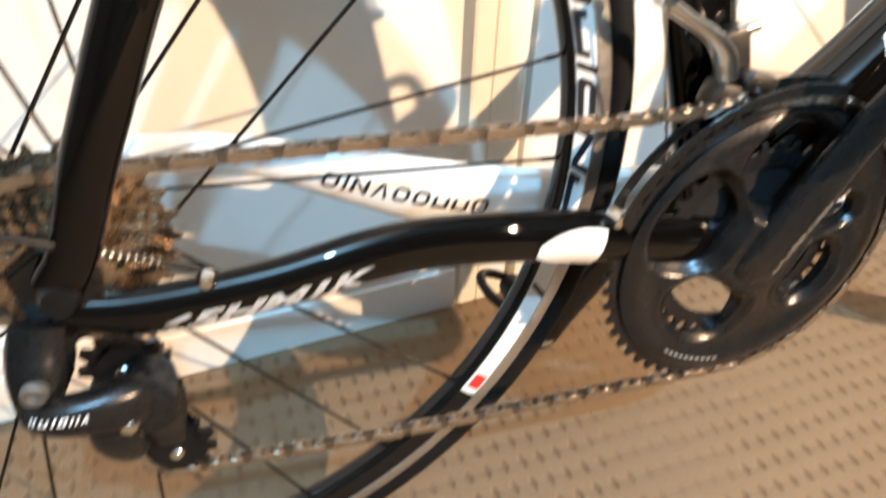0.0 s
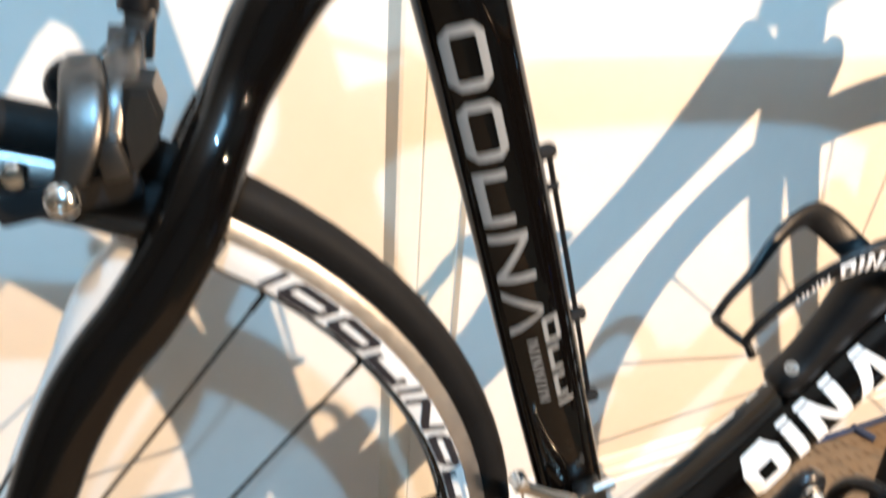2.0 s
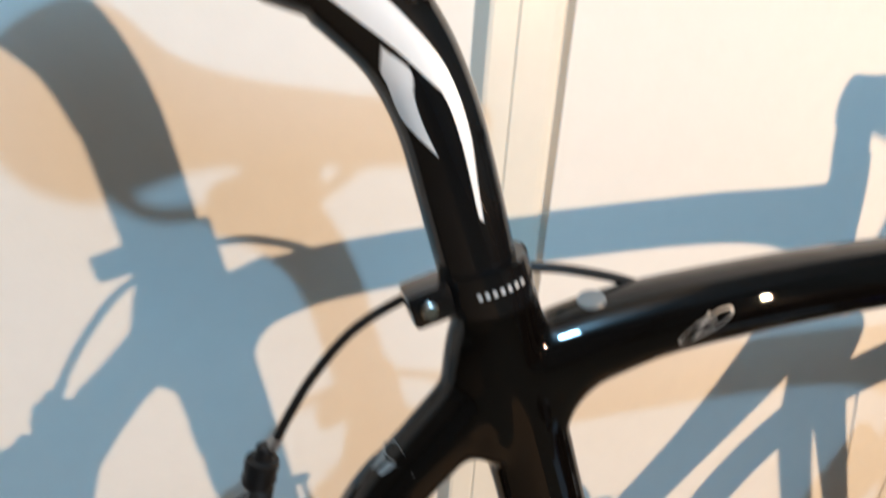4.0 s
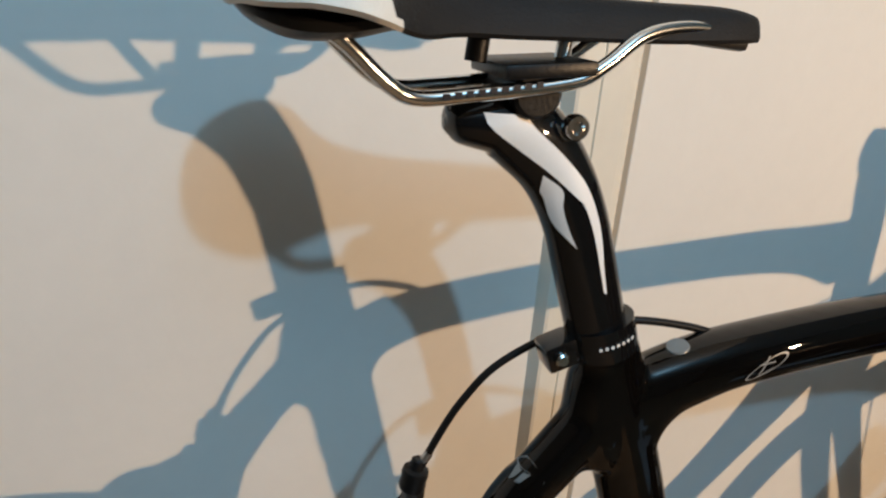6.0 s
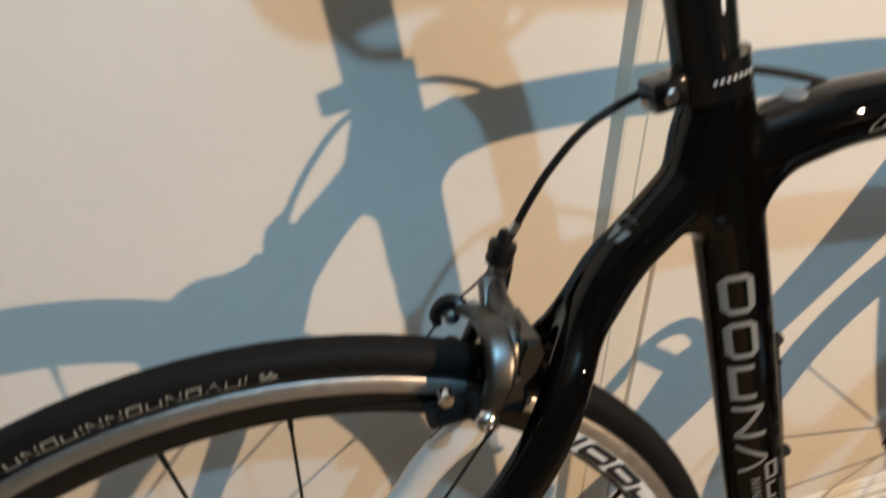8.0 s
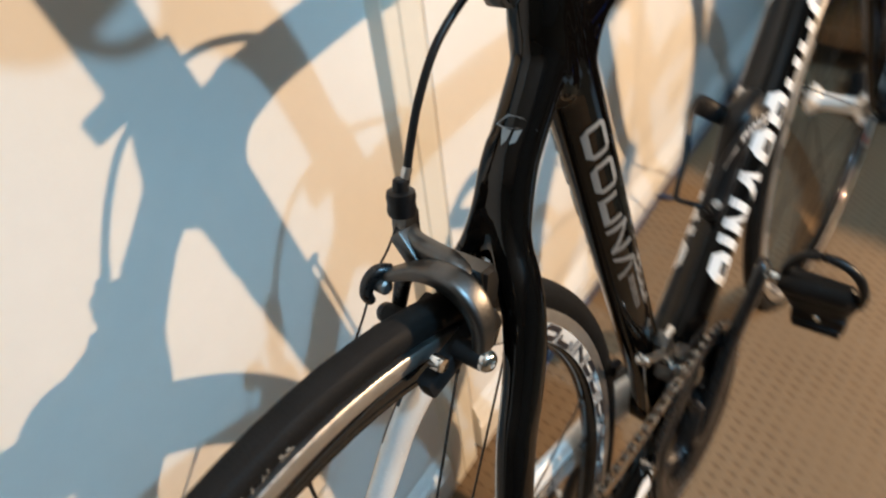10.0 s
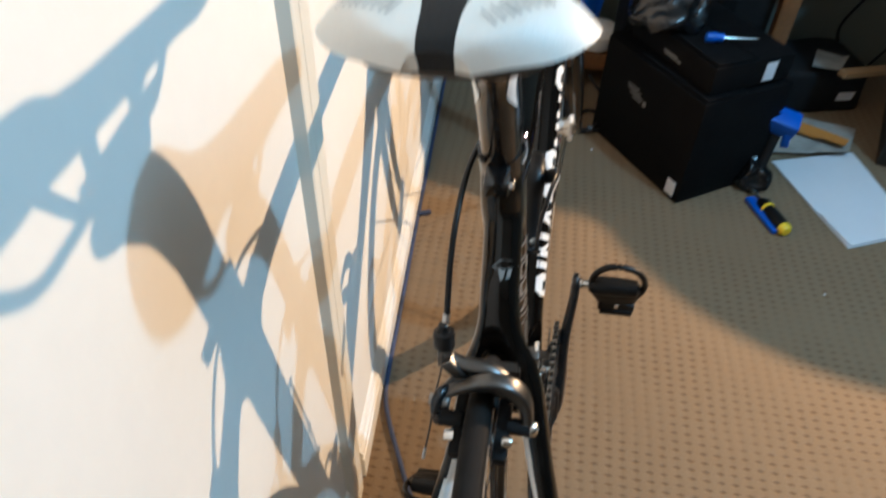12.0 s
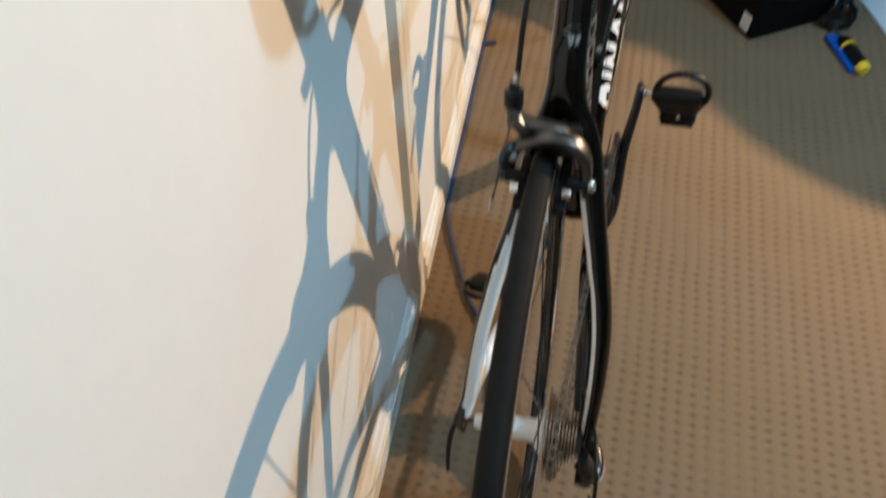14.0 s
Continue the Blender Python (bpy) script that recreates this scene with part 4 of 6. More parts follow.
cassette = empty("cassette", rear_wheel)
for i, teeth in enumerate((25, 23, 21, 19, 17, 16, 15, 14, 13, 12)):
    r = teeth * 0.0127 / (2 * math.pi)
    bm = bmesh.new()
    gear(bm, (0, 0), teeth, r - 0.0022, r + 0.0028, max(0.017, r - 0.013), -0.0262 - i * 0.00345, 0.0018, phase=i * 0.13)
    part("sprocket", bm, "cog", cassette)
bm = bmesh.new()
lathe(bm, ((0.017, -0.024), (0.017, -0.060), (0.013, -0.0625), (0.008, -0.0625)), (0, 0, 0), "y", 24)
part("freehub_body", bm, "gunmetal", cassette)

# ---- crankset, pedals ----
crank = empty("crankset", bicycle)
CR = (BB[0], BB[1])
bm = bmesh.new()
gear(bm, CR, 53, 0.1045, 0.1092, 0.093, -0.0475, 0.0028)
bike("chainring", bm, "gunmetal", crank, "large dark grey chainring")
bm = bmesh.new()
gear(bm, CR, 36, 0.0685, 0.0742, 0.058, -0.040, 0.0024, 0.55)
bike("chainring", bm, "gunmetal", crank, "small dark grey inner chainring")
# matt black sector added behind the upper spider openings to keep them dark
bm = bmesh.new()
backing = [(CR[0] + r * math.cos(radians(a)), CR[1] + r * math.sin(radians(a))) for r, span in ((0.066, range(58, 204, 6)), (0.026, range(202, 56, -12))) for a in span]
plate(bm, backing, -0.0385, -0.0370)
bike("dark_opening_backing", bm, "matt", crank)
ARM_DEG = math.degrees(math.atan2(0.151, 0.084))


def spider():
    """Dished outer ring with broad arms between rounded openings."""
    bm = bmesh.new()
    holes = [(150, 31, 0.0600, 0.0265, 0.007), (85, 25, 0.0625, 0.0285, 0.007), (-128, 35, 0.0510, 0.0215, 0.003), (-27, 25, 0.0550, 0.0200, 0.003), (19, 9, 0.0605, 0.0170, 0.003)]
    nr, na = 44, 300
    r_out, r_hub = 0.0990, 0.012

    def field(r, a):
        best = (9.0, 0.0)
        for c, ha, rc, hr, depth in holes:
            d = abs((math.degrees(a) - c + 180) % 360 - 180)
            ha_ = ha * (1.0 + 0.25 * (0.055 - r) / 0.03) if ha > 12 else ha
            f = ((d / ha_) ** 2.8 + (abs(r - rc) / hr) ** 2.8) ** (1 / 2.8)
            best = min(best, (f, depth))
        return best

    def height(r, a):
        f, depth = field(r, a)
        w = max(0.0, min(1.0, (1.42 - f) / 0.42))
        return -0.0495 - 0.0105 * math.exp(-((r - 0.014) / 0.036) ** 2) - 0.0042 * math.exp(-((r - 0.090) / 0.010) ** 2) - 0.0016 * math.sin(math.pi * min(1, w * 1.4)) + depth * w * w

    rs = [r_hub + (r_out - r_hub) * k / nr for k in range(nr + 1)]
    open_cell = {}
    for i in range(nr):
        for j in range(na):
            open_cell[i, j] = field((rs[i] + rs[i + 1]) / 2, 2 * math.pi * (j + 0.5) / na)[0] < 1.0
    front, back = {}, {}
    for i in range(nr + 1):
        for j in range(na):
            near = [open_cell[m, n % na] for m in (i - 1, i) if 0 <= m < nr for n in (j - 1, j)]
            if all(near):
                continue
            r, a = rs[i], 2 * math.pi * j / na
            if any(near):  # slide the rim of an opening onto its smooth outline
                for _ in range(6):
                    f = field(r, a)[0]
                    gr = (field(r + 1e-4, a)[0] - f) / 1e-4
                    ga = (field(r, a + 1e-3)[0] - f) / (1e-3 * r)
                    g2 = gr * gr + ga * ga
                    step = max(-0.0012, min(0.0012, (1.0 - f) / math.sqrt(g2 + 1e-9)))
                    r += step * gr / math.sqrt(g2 + 1e-9)
                    a += step * ga / math.sqrt(g2 + 1e-9) / r
            x, z = CR[0] + r * math.cos(a), CR[1] + r * math.sin(a)
            front[i, j] = bm.verts.new((x, height(r, a), z))
            back[i, j] = bm.verts.new((x, -0.0405 if r < 0.08 else -0.0445, z))
    for (i, j), hole in open_cell.items():
        if hole:
            continue
        k = (j + 1) % na
        bm.faces.new((front[i, j], front[i, k], front[i + 1, k], front[i + 1, j]))
        bm.faces.new((back[i, j], back[i + 1, j], back[i + 1, k], back[i, k]))
        for di, dj, e in ((-1, 0, ((i, j), (i, k))), (1, 0, ((i + 1, k), (i + 1, j))), (0, -1, ((i + 1, j), (i, j))), (0, 1, ((i, k), (i + 1, k)))):
            o = (i + di, (j + dj) % na)
            if open_cell.get(o, True):
                bm.faces.new((front[e[0]], back[e[0]], back[e[1]], front[e[1]]))
    return bm


bike("spider", spider(), "gunmetal", crank, "dark grey four-armed crank spider")
d = Vector((math.cos(radians(ARM_DEG)), 0, math.sin(radians(ARM_DEG))))
for sign in (-1, 1):
    bm = bmesh.new()
    c = Vector((CR[0], 0, CR[1]))
    e = d * (-sign)
    rows_ = []
    for f, y, a, b in ((-0.02, 0.052, 0.006, 0.014), (-0.008, 0.056, 0.009, 0.019), (0.03, 0.058, 0.009, 0.0175), (0.09, 0.060, 0.0075, 0.0145), (0.145, 0.067, 0.0065, 0.0135), (0.172, 0.069, 0.0062, 0.0135), (0.182, 0.069, 0.005, 0.010), (0.186, 0.069, 0.003, 0.005)):
        p = c + e * f
        rows_.append((p.x, sign * y, p.z, a, b))
    sweep(bm, rows_, 4, 18, 2.6)
    bike("crank_arm", bm, "gunmetal", crank, "dark grey alloy crank arm")
bm = bmesh.new()
ARM_ROWS = [(CR[0] + d.x * f, -0.058 - 0.03 * f, CR[1] + d.z * f, 0.009, 0.0165) for f in (-0.01, 0.05, 0.10, 0.15)]
on_tube(bm, ARM_ROWS, strokes("uiuooainn", 0.006, -0.0085, 0.0052, 0.0046, 0.0021, 0.0009, 0.3), -1, 0.0009)
bike("lettering", bm, "grey_decal", crank, "pale lettering as plain marks")
bm = bmesh.new()
for k in range(10):
    a = radians(232 + k * 3.4)
    block(bm, (0.0035, 0.0005, 0.0022), Matrix.Translation((CR[0] + 0.0885 * math.cos(a), -0.0543, CR[1] + 0.0885 * math.sin(a))) @ Matrix.Rotation(-a + math.pi / 2, 4, "Y"))
bike("lettering", bm, "grey_decal", crank, "", False)


def pedal(sign):
    end = Vector((CR[0], 0, CR[1])) + d * (-sign) * 0.172
    p = empty("pedal", bicycle, Matrix.Translation(end + Vector((0, sign * 0.011, 0))) @ Matrix.Rotation(radians(-9 if sign < 0 else -58), 4, "Y"))
    bm = bmesh.new()
    lathe(bm, ((0.0055, 0.052), (0.0082, 0.0525), (0.0082, 0.0655), (0.0058, 0.067), (0.0052, 0.078)), (0, 0, 0), (0, sign, 0), 18)
    part("spindle", bm, "chrome", p, "bright steel pedal spindle")
    bm = bmesh.new()
    # body hanging tail down: barrel, waisted platform, tail block, looped cage above
    lathe(bm, ((0.008, 0.075), (0.0115, 0.079), (0.0135, 0.090), (0.0135, 0.112), (0.012, 0.138), (0.008, 0.142)), (0, 0, 0), (0, sign, 0), 18)
    part("barrel", bm, "plastic", p)
    bm = bmesh.new()
    sweep(bm, [(0.0, sign * 0.113, 0.002, 0.032, 0.008), (0.0, sign * 0.113, -0.008, 0.035, 0.0110), (0.0, sign * 0.114, -0.018, 0.031, 0.0105), (-0.001, sign * 0.115, -0.028, 0.026, 0.009)], 4, 20, 3.0)
    part("platform", bm, "plastic", p)
    bm = bmesh.new()
    block(bm, (0.016, 0.050, 0.020), Matrix.Translation((-0.003, sign * 0.115, -0.036)), 0.005)
    part("tail_block", bm, "plastic", p)
    bm = bmesh.new()
    sweep(bm, [(0.0, sign * 0.080, -0.004, 0.0042, 0.0048), (0.0, sign * 0.0785, 0.012, 0.0042, 0.0048), (0.0, sign * 0.085, 0.030, 0.0042, 0.0048), (0.0, sign * 0.098, 0.0420, 0.0042, 0.0048), (0.0, sign * 0.114, 0.0450, 0.0042, 0.0048),
               (0.0, sign * 0.130, 0.0410, 0.0042, 0.0048), (0.0, sign * 0.142, 0.029, 0.0042, 0.0048), (0.0, sign * 0.148, 0.011, 0.0042, 0.0048), (0.0, sign * 0.146, -0.006, 0.0042, 0.0048)], 5, 12)
    part("cage", bm, "plastic", p)
    bm = bmesh.new()
    block(bm, (0.006, 0.044, 0.010), Matrix.Translation((-0.011, sign * 0.115, -0.043)), 0.002)
    part("tail_clip", bm, "matt", p)
    bm = bmesh.new()
    lathe(bm, ((0.0, 0.0), (0.0030, 0.0), (0.0036, 0.001), (0.0036, 0.006)), (-0.012, sign * 0.115, -0.030), (1, 0, 0), 12)
    part("tension_screw", bm, "chrome", p)


pedal(-1)
pedal(1)

# ---- chain ----
chain = empty("chain", bicycle)


def link_mesh(name, outer):
    bm = bmesh.new()
    w = 0.0030 if outer else 0.0021
    for y in (-w, w):
        outline = []
        for k in range(20):
            t = 2 * math.pi * k / 20
            cx = 0.00635 if math.cos(t) > 0 else -0.00635
            outline.append((cx + 0.0044 * math.cos(t), 0.0045 * math.sin(t) * (1 - 0.45 * (1 - abs(math.cos(t))) ** 1.5)))
        plate(bm, outline, y - 0.0005, y + 0.0005)
    for x in (-0.00635, 0.00635):
        lathe(bm, ((0.0018 if outer else 0.0036, -w - 0.0006), (0.0018 if outer else 0.0036, w + 0.0006)), (x, 0, 0), "y", 8)
    me = bpy.data.meshes.new(name)
    bmesh.ops.recalc_face_normals(bm, faces=bm.faces[:])
    bm.to_mesh(me)
    bm.free()
    me.materials.append(M["chain" if outer else "chain_dark"])
    return me


OUTER, INNER = link_mesh("outer_link", True), link_mesh("inner_link", False)
RING_R, COG_R, COG_Y = 0.1065, 0.0425, -0.0415
JOCKEY, IDLER = (0.015, 0.2600), (0.0285, 0.1915)
line = []
for k in range(13):  # over the chainring, front to top
    a = radians(-98 + k * 16)
    line.append((CR[0] + RING_R * math.cos(a), -0.0475, CR[1] + RING_R * math.sin(a)))
line.append((0.30, -0.0465, 0.3665))
line.append((0.16, -0.0445, 0.3715))
for k in range(9):  # back over the sprocket
    a = radians(88 + k * 22)
    line.append((COG_R * math.cos(a), COG_Y, AXLE_Z + COG_R * math.sin(a)))
for k in range(5):  # round the guide pulley, in front
    a = radians(75 - k * 33)
    line.append((JOCKEY[0] + 0.0205 * math.cos(a), COG_Y, JOCKEY[1] + 0.0205 * math.sin(a)))
for k in range(6):  # behind and under the tension pulley
    a = radians(150 + k * 24)
    line.append((IDLER[0] + 0.0205 * math.cos(a), COG_Y, IDLER[1] + 0.0205 * math.sin(a)))
line.append((0.16, -0.044, 0.1625))
line.append(line[0])
dense = []
for p, q in zip(line, line[1:]):
    n = max(1, int((Vector(q) - Vector(p)).length / 0.001))
    dense += [Vector(p).lerp(Vector(q), k / n) for k in range(n)]
total = sum((b_ - a_).length for a_, b_ in zip(dense, dense[1:]))
count = 2 * round(total / 0.0127 / 2)
pitch = total / count
marks, run, want = [dense[0]], 0.0, pitch
for a_, b_ in zip(dense, dense[1:]):
    run += (b_ - a_).length
    if run >= want:
        marks.append(b_)
        want += pitch
marks.append(dense[0])
for i, (p, q) in enumerate(zip(marks, marks[1:])):
    t = (q - p).normalized()
    s = (Vector((0, 1, 0)) - t * t.y).normalized()
    m = Matrix((t, s, t.cross(s))).transposed().to_4x4()
    m.translation = (p + q) / 2
    shared("outer_link" if i % 2 else "inner_link", OUTER if i % 2 else INNER, chain, m)

# ---- rear derailleur ----
mech = empty("rear_derailleur", bicycle)
MECH_ROWS = [(-0.019, -0.086, 0.2765, 0.006, 0.0065), (-0.008, -0.090, 0.2770, 0.0085, 0.0090), (0.006, -0.089, 0.2745, 0.0085, 0.0115), (0.021, -0.084, 0.2710, 0.009, 0.0135), (0.028, -0.078, 0.2690, 0.008, 0.012)]
bm = bmesh.new()
sweep(bm, [(-0.006, -0.073, 0.318, 0.006, 0.011), (-0.010, -0.076, 0.306, 0.008, 0.0125), (-0.0125, -0.080, 0.293, 0.010, 0.0125), (-0.0165, -0.081, 0.278, 0.009, 0.0095), (-0.019, -0.080, 0.266, 0.007, 0.006)], 4, 14)
part("bracket", bm, "gunmetal", mech, "dark grey derailleur bracket")
bm = bmesh.new()
sweep(bm, MECH_ROWS, 4, 18, 2.6)
part("body", bm, "gunmetal", mech, "dark grey polished derailleur body")
bm = bmesh.new()
plate(bm, [(-0.006, 0.2655), (0.018, 0.2640), (0.019, 0.2520), (0.012, 0.2540), (0.002, 0.2600)], -0.0865, -0.0835, 0.001)
part("link_plate", bm, "alu", mech, "pale alloy link plate")
bm = bmesh.new()
lathe(bm, ((0.0, 0.0018), (0.0022, 0.0015), (0.0027, 0.0), (0.0050, -0.0003), (0.0060, 0.002), (0.0062, 0.008)), (-0.0122, -0.0930, 0.2925), "y", 18)
part("pivot_bolt", bm, "dull_metal", mech)
bm = bmesh.new()
on_tube(bm, MECH_ROWS, strokes("nuioiia", 0.005, 0.0022, 0.0024, 0.0036, 0.0013, 0.0007, 0.3), -1, 0.0007)
part("lettering", bm, "white_decal", mech)
bm = bmesh.new()
lathe(bm, ((0.004, -0.010), (0.012, -0.009), (0.0145, -0.004), (0.015, 0.010), (0.012, 0.024)), (0.0285, -0.074, 0.2590), "y", 22)
sweep(bm, [(0.031, -0.066, 0.262, 0.008, 0.014), (0.031, -0.060, 0.242, 0.007, 0.013), (0.029, -0.054, 0.222, 0.005, 0.010), (0.028, -0.050, 0.205, 0.0035, 0.008)], 4, 14)
part("knuckle", bm, "gunmetal", mech)
bm = bmesh.new()
sweep(bm, [(0.010, -0.083, 0.258, 0.006, 0.010), (0.010, -0.080, 0.244, 0.0065, 0.011), (0.013, -0.074, 0.230, 0.006, 0.009), (0.016, -0.068, 0.222, 0.004, 0.005)], 4, 12)
part("inner_link", bm, "gunmetal", mech)
for x, y, z in ((0.0205, -0.0935, 0.2625), (-0.001, -0.0975, 0.279)):
    bm = bmesh.new()
    lathe(bm, ((0.0, 0.0), (0.0036, 0.0004), (0.0046, 0.0018), (0.0046, 0.006)), (x, y, z), "y", 14)
    part("link_pin", bm, "chrome", mech)
for (cx, cz), n_ in ((JOCKEY, 11), (IDLER, 11)):
    bm = bmesh.new()
    gear(bm, (cx, cz), n_, 0.0175, 0.0225, 0.004, COG_Y, 0.0045, 0.6)
    part("pulley", bm, "plastic", mech)
    bm = bmesh.new()
    lathe(bm, ((0.0, -0.0085), (0.0032, -0.0085), (0.0042, -0.0075), (0.0042, 0.008)), (cx, COG_Y, cz), "y", 14)
    part("pulley_bolt", bm, "chrome", mech)
for y in (COG_Y - 0.0065, COG_Y + 0.0055):
    bm = bmesh.new()
    plate(bm, [(0.003, 0.268), (0.013, 0.277), (0.026, 0.272), (0.033, 0.245), (0.038, 0.215), (0.042, 0.194), (0.035, 0.179), (0.022, 0.178), (0.015, 0.191), (0.014, 0.216), (0.006, 0.245)], y, y + 0.0014)
    part("pulley_cage", bm, "plastic", mech)
bm = bmesh.new()
rod(bm, [(0.067, -0.063, 0.325), (0.045, -0.069, 0.339), (0.018, -0.077, 0.356), (-0.012, -0.084, 0.371), (-0.048, -0.089, 0.368), (-0.066, -0.091, 0.335), (-0.058, -0.09, 0.30), (-0.036, -0.087, 0.277)], 0.0021, 6, 10)
part("cable_housing", bm, "plastic", mech)
bm = bmesh.new()
p, q = Vector((0.048, -0.0682, 0.3372)), Vector((0.014, -0.0780, 0.3585))
for k in range(13):  # ridged sleeve
    lathe(bm, ((0.0015, -0.0008), (0.0026, -0.0005), (0.0026, 0.0005), (0.0015, 0.0008)), p.lerp(q, k / 12), q - p, 10)
part("cable_ferrule", bm, "chrome", mech)
bm = bmesh.new()
lathe(bm, ((0.0, -0.003), (0.003, -0.0028), (0.0042, -0.001), (0.0042, 0.004)), (0.067, -0.0685, 0.323), "y", 14)
part("cable_stop", bm, "chrome", mech)
# ---- front derailleur ----
fd = empty("front_derailleur", bicycle)
for y, r0, r1 in ((-0.054, 0.1095, 0.1165), (-0.0405, 0.109, 0.1165)):
    bm = bmesh.new()
    outline = [(CR[0] + r1 * math.cos(radians(a)), CR[1] + r1 * math.sin(radians(a))) for a in range(74, 164, 6)]
    outline += [(CR[0] + r * math.cos(radians(a)), CR[1] + r * math.sin(radians(a))) for a, r in ((161, 0.106), (152, r0 + 0.002), (142, r0 + 0.002), (132, r0 + 0.002), (122, r0 + 0.002), (112, r0 + 0.002), (100, r0), (88, r0), (76, r0))]
    plate(bm, outline, y, y + 0.0016)
    part("cage_plate", bm, "gunmetal", fd)
bm = bmesh.new()
block(bm, (0.006, 0.014, 0.010), pose(0.298, -0.047, 0.306, 0, 25, 0), 0.002)
part("cage_bridge", bm, "chrome", fd)
bm = bmesh.new()
sweep(bm, [(0.318, -0.031, 0.424, 0.004, 0.0045), (0.334, -0.032, 0.414, 0.004, 0.004), (0.35, -0.032, 0.404, 0.0045, 0.005), (0.362, -0.031, 0.392, 0.006, 0.0075), (0.366, -0.033, 0.378, 0.006, 0.0065)], 4, 12)
part("link_arm", bm, "chrome", fd)
for nm, size, m_, bv in (("body", (0.030, 0.020, 0.018), pose(0.371, -0.031, 0.366, 0, 18, 0), 0.004), ("stop_block", (0.022, 0.015, 0.012), pose(0.384, -0.036, 0.376, 0, 18, 0), 0.003), ("mount_bracket", (0.018, 0.014, 0.034), pose(0.372, -0.024, 0.389, 0, -16, 0), 0.003)):
    bm = bmesh.new()
    block(bm, size, m_, bv)
    part(nm, bm, "brake", fd)
for prof, c_, ax_ in ((((0.0, -0.003), (0.004, -0.0025), (0.0052, 0.0), (0.0052, 0.008)), (0.317, -0.034, 0.4265), "y"), (((0.0, 0.0), (0.0036, 0.0), (0.0036, 0.014)), (0.383, -0.027, 0.4065), (-1, 0, -0.2)), (((0.0, -0.003), (0.0042, -0.0025), (0.0042, 0.006)), (0.374, -0.043, 0.367), "y")):
    bm = bmesh.new()
    lathe(bm, prof, c_, ax_, 14)
    part("bolt", bm, "chrome", fd)
bm = bmesh.new()
rod(bm, [(0.318, -0.031, 0.424), (0.328, -0.028, 0.38), (0.342, -0.024, 0.33), (0.360, -0.018, 0.27)], 0.0008, 4, 6)
part("cable", bm, "chrome", fd)
# cable fittings on the front of the seat tube
for x, z, r in ((0.3255, 0.6125, 0.0046), (0.3300, 0.593, 0.0026), (0.3560, 0.512, 0.0046), (0.3735, 0.450, 0.0042)):
    bm = bmesh.new()
    lathe(bm, ((0.0, 0.009), (r * 0.7, 0.009), (r, 0.007), (r, -0.006)), (x + 0.0, 0.004, z), (1, 0, 0.25), 12)
    bike("cable_stop", bm, "matt")
bm = bmesh.new()
rod(bm, [(0.3315, 0.004, 0.612), (0.347, 0.005, 0.56), (0.3605, 0.005, 0.512), (0.3765, 0.004, 0.452)], 0.0016, 5, 8)
bike("gear_cable", bm, "plastic")

# ---- rear brake ----
brake = empty("rear_brake", bicycle)


def forged(bm, rows, n=6, seg=14, power=2.7):
    """A forged arm across the wheel: rows of x, y, z, half thickness fore and aft, half width in the plane across x."""
    pts = catmull(rows, n)
    rings = []
    for i, p in enumerate(pts):
        a, b = pts[max(0, i - 1)], pts[min(len(pts) - 1, i + 1)]
        t = Vector((0, b[1] - a[1], b[2] - a[2])).normalized()
        u = Vector((0, -t.z, t.y))
        ring = []
        for j in range(seg):
            w = 2 * math.pi * (j + 0.5) / seg
            cs, sn = math.cos(w), math.sin(w)
            ring.append(bm.verts.new(Vector(p[:3]) + Vector((1, 0, 0)) * (math.copysign(abs(cs) ** (2 / power), cs) * p[3]) + u * (math.copysign(abs(sn) ** (2 / power), sn) * p[4])))
        rings.append(ring)
    for r0, r1 in zip(rings, rings[1:]):
        for j in range(seg):
            bm.faces.new((r0[j], r0[(j + 1) % seg], r1[(j + 1) % seg], r1[j]))
    bm.faces.new(rings[0])
    bm.faces.new(rings[-1])


# arched arm over the tyre, slim towards its cable hook and broad over the pad
bm = bmesh.new()
forged(bm, [(0.1185, 0.0295, 0.6520, 0.0050, 0.0030), (0.1195, 0.0235, 0.6550, 0.0052, 0.0034), (0.1215, 0.0150, 0.6585, 0.0054, 0.0040), (0.1238, 0.0040, 0.6620, 0.0062, 0.0050), (0.1252, -0.0080, 0.6627, 0.0070, 0.0060), (0.1262, -0.0200, 0.6592, 0.0080, 0.0064),
            (0.1260, -0.0292, 0.6507, 0.0082, 0.0058), (0.1235, -0.0350, 0.6395, 0.0074, 0.0048), (0.1185, -0.0368, 0.6275, 0.0060, 0.0044)], 6, 20, 4.2)
part("caliper_arm", bm, "brake", brake, "satin grey arched brake arm")
bm = bmesh.new()
sweep(bm, [(0.1215, 0.0275, 0.6540, 0.0042, 0.0044), (0.1150, 0.0310, 0.6565, 0.0046, 0.0048), (0.1085, 0.0332, 0.6535, 0.0043, 0.0043), (0.1052, 0.0342, 0.6465, 0.0040, 0.0040), (0.1065, 0.0342, 0.6400, 0.0037, 0.0032)], 5, 14)
part("cable_hook", bm, "gunmetal", brake, "hooked cable clamp")
bm = bmesh.new()
lathe(bm, ((0.0, -0.0105), (0.0035, -0.0100), (0.0048, -0.0085), (0.0048, 0.006)), (0.1138, 0.0340, 0.6482), "y", 14)
part("clamp_bolt", bm, "dull_metal", brake)
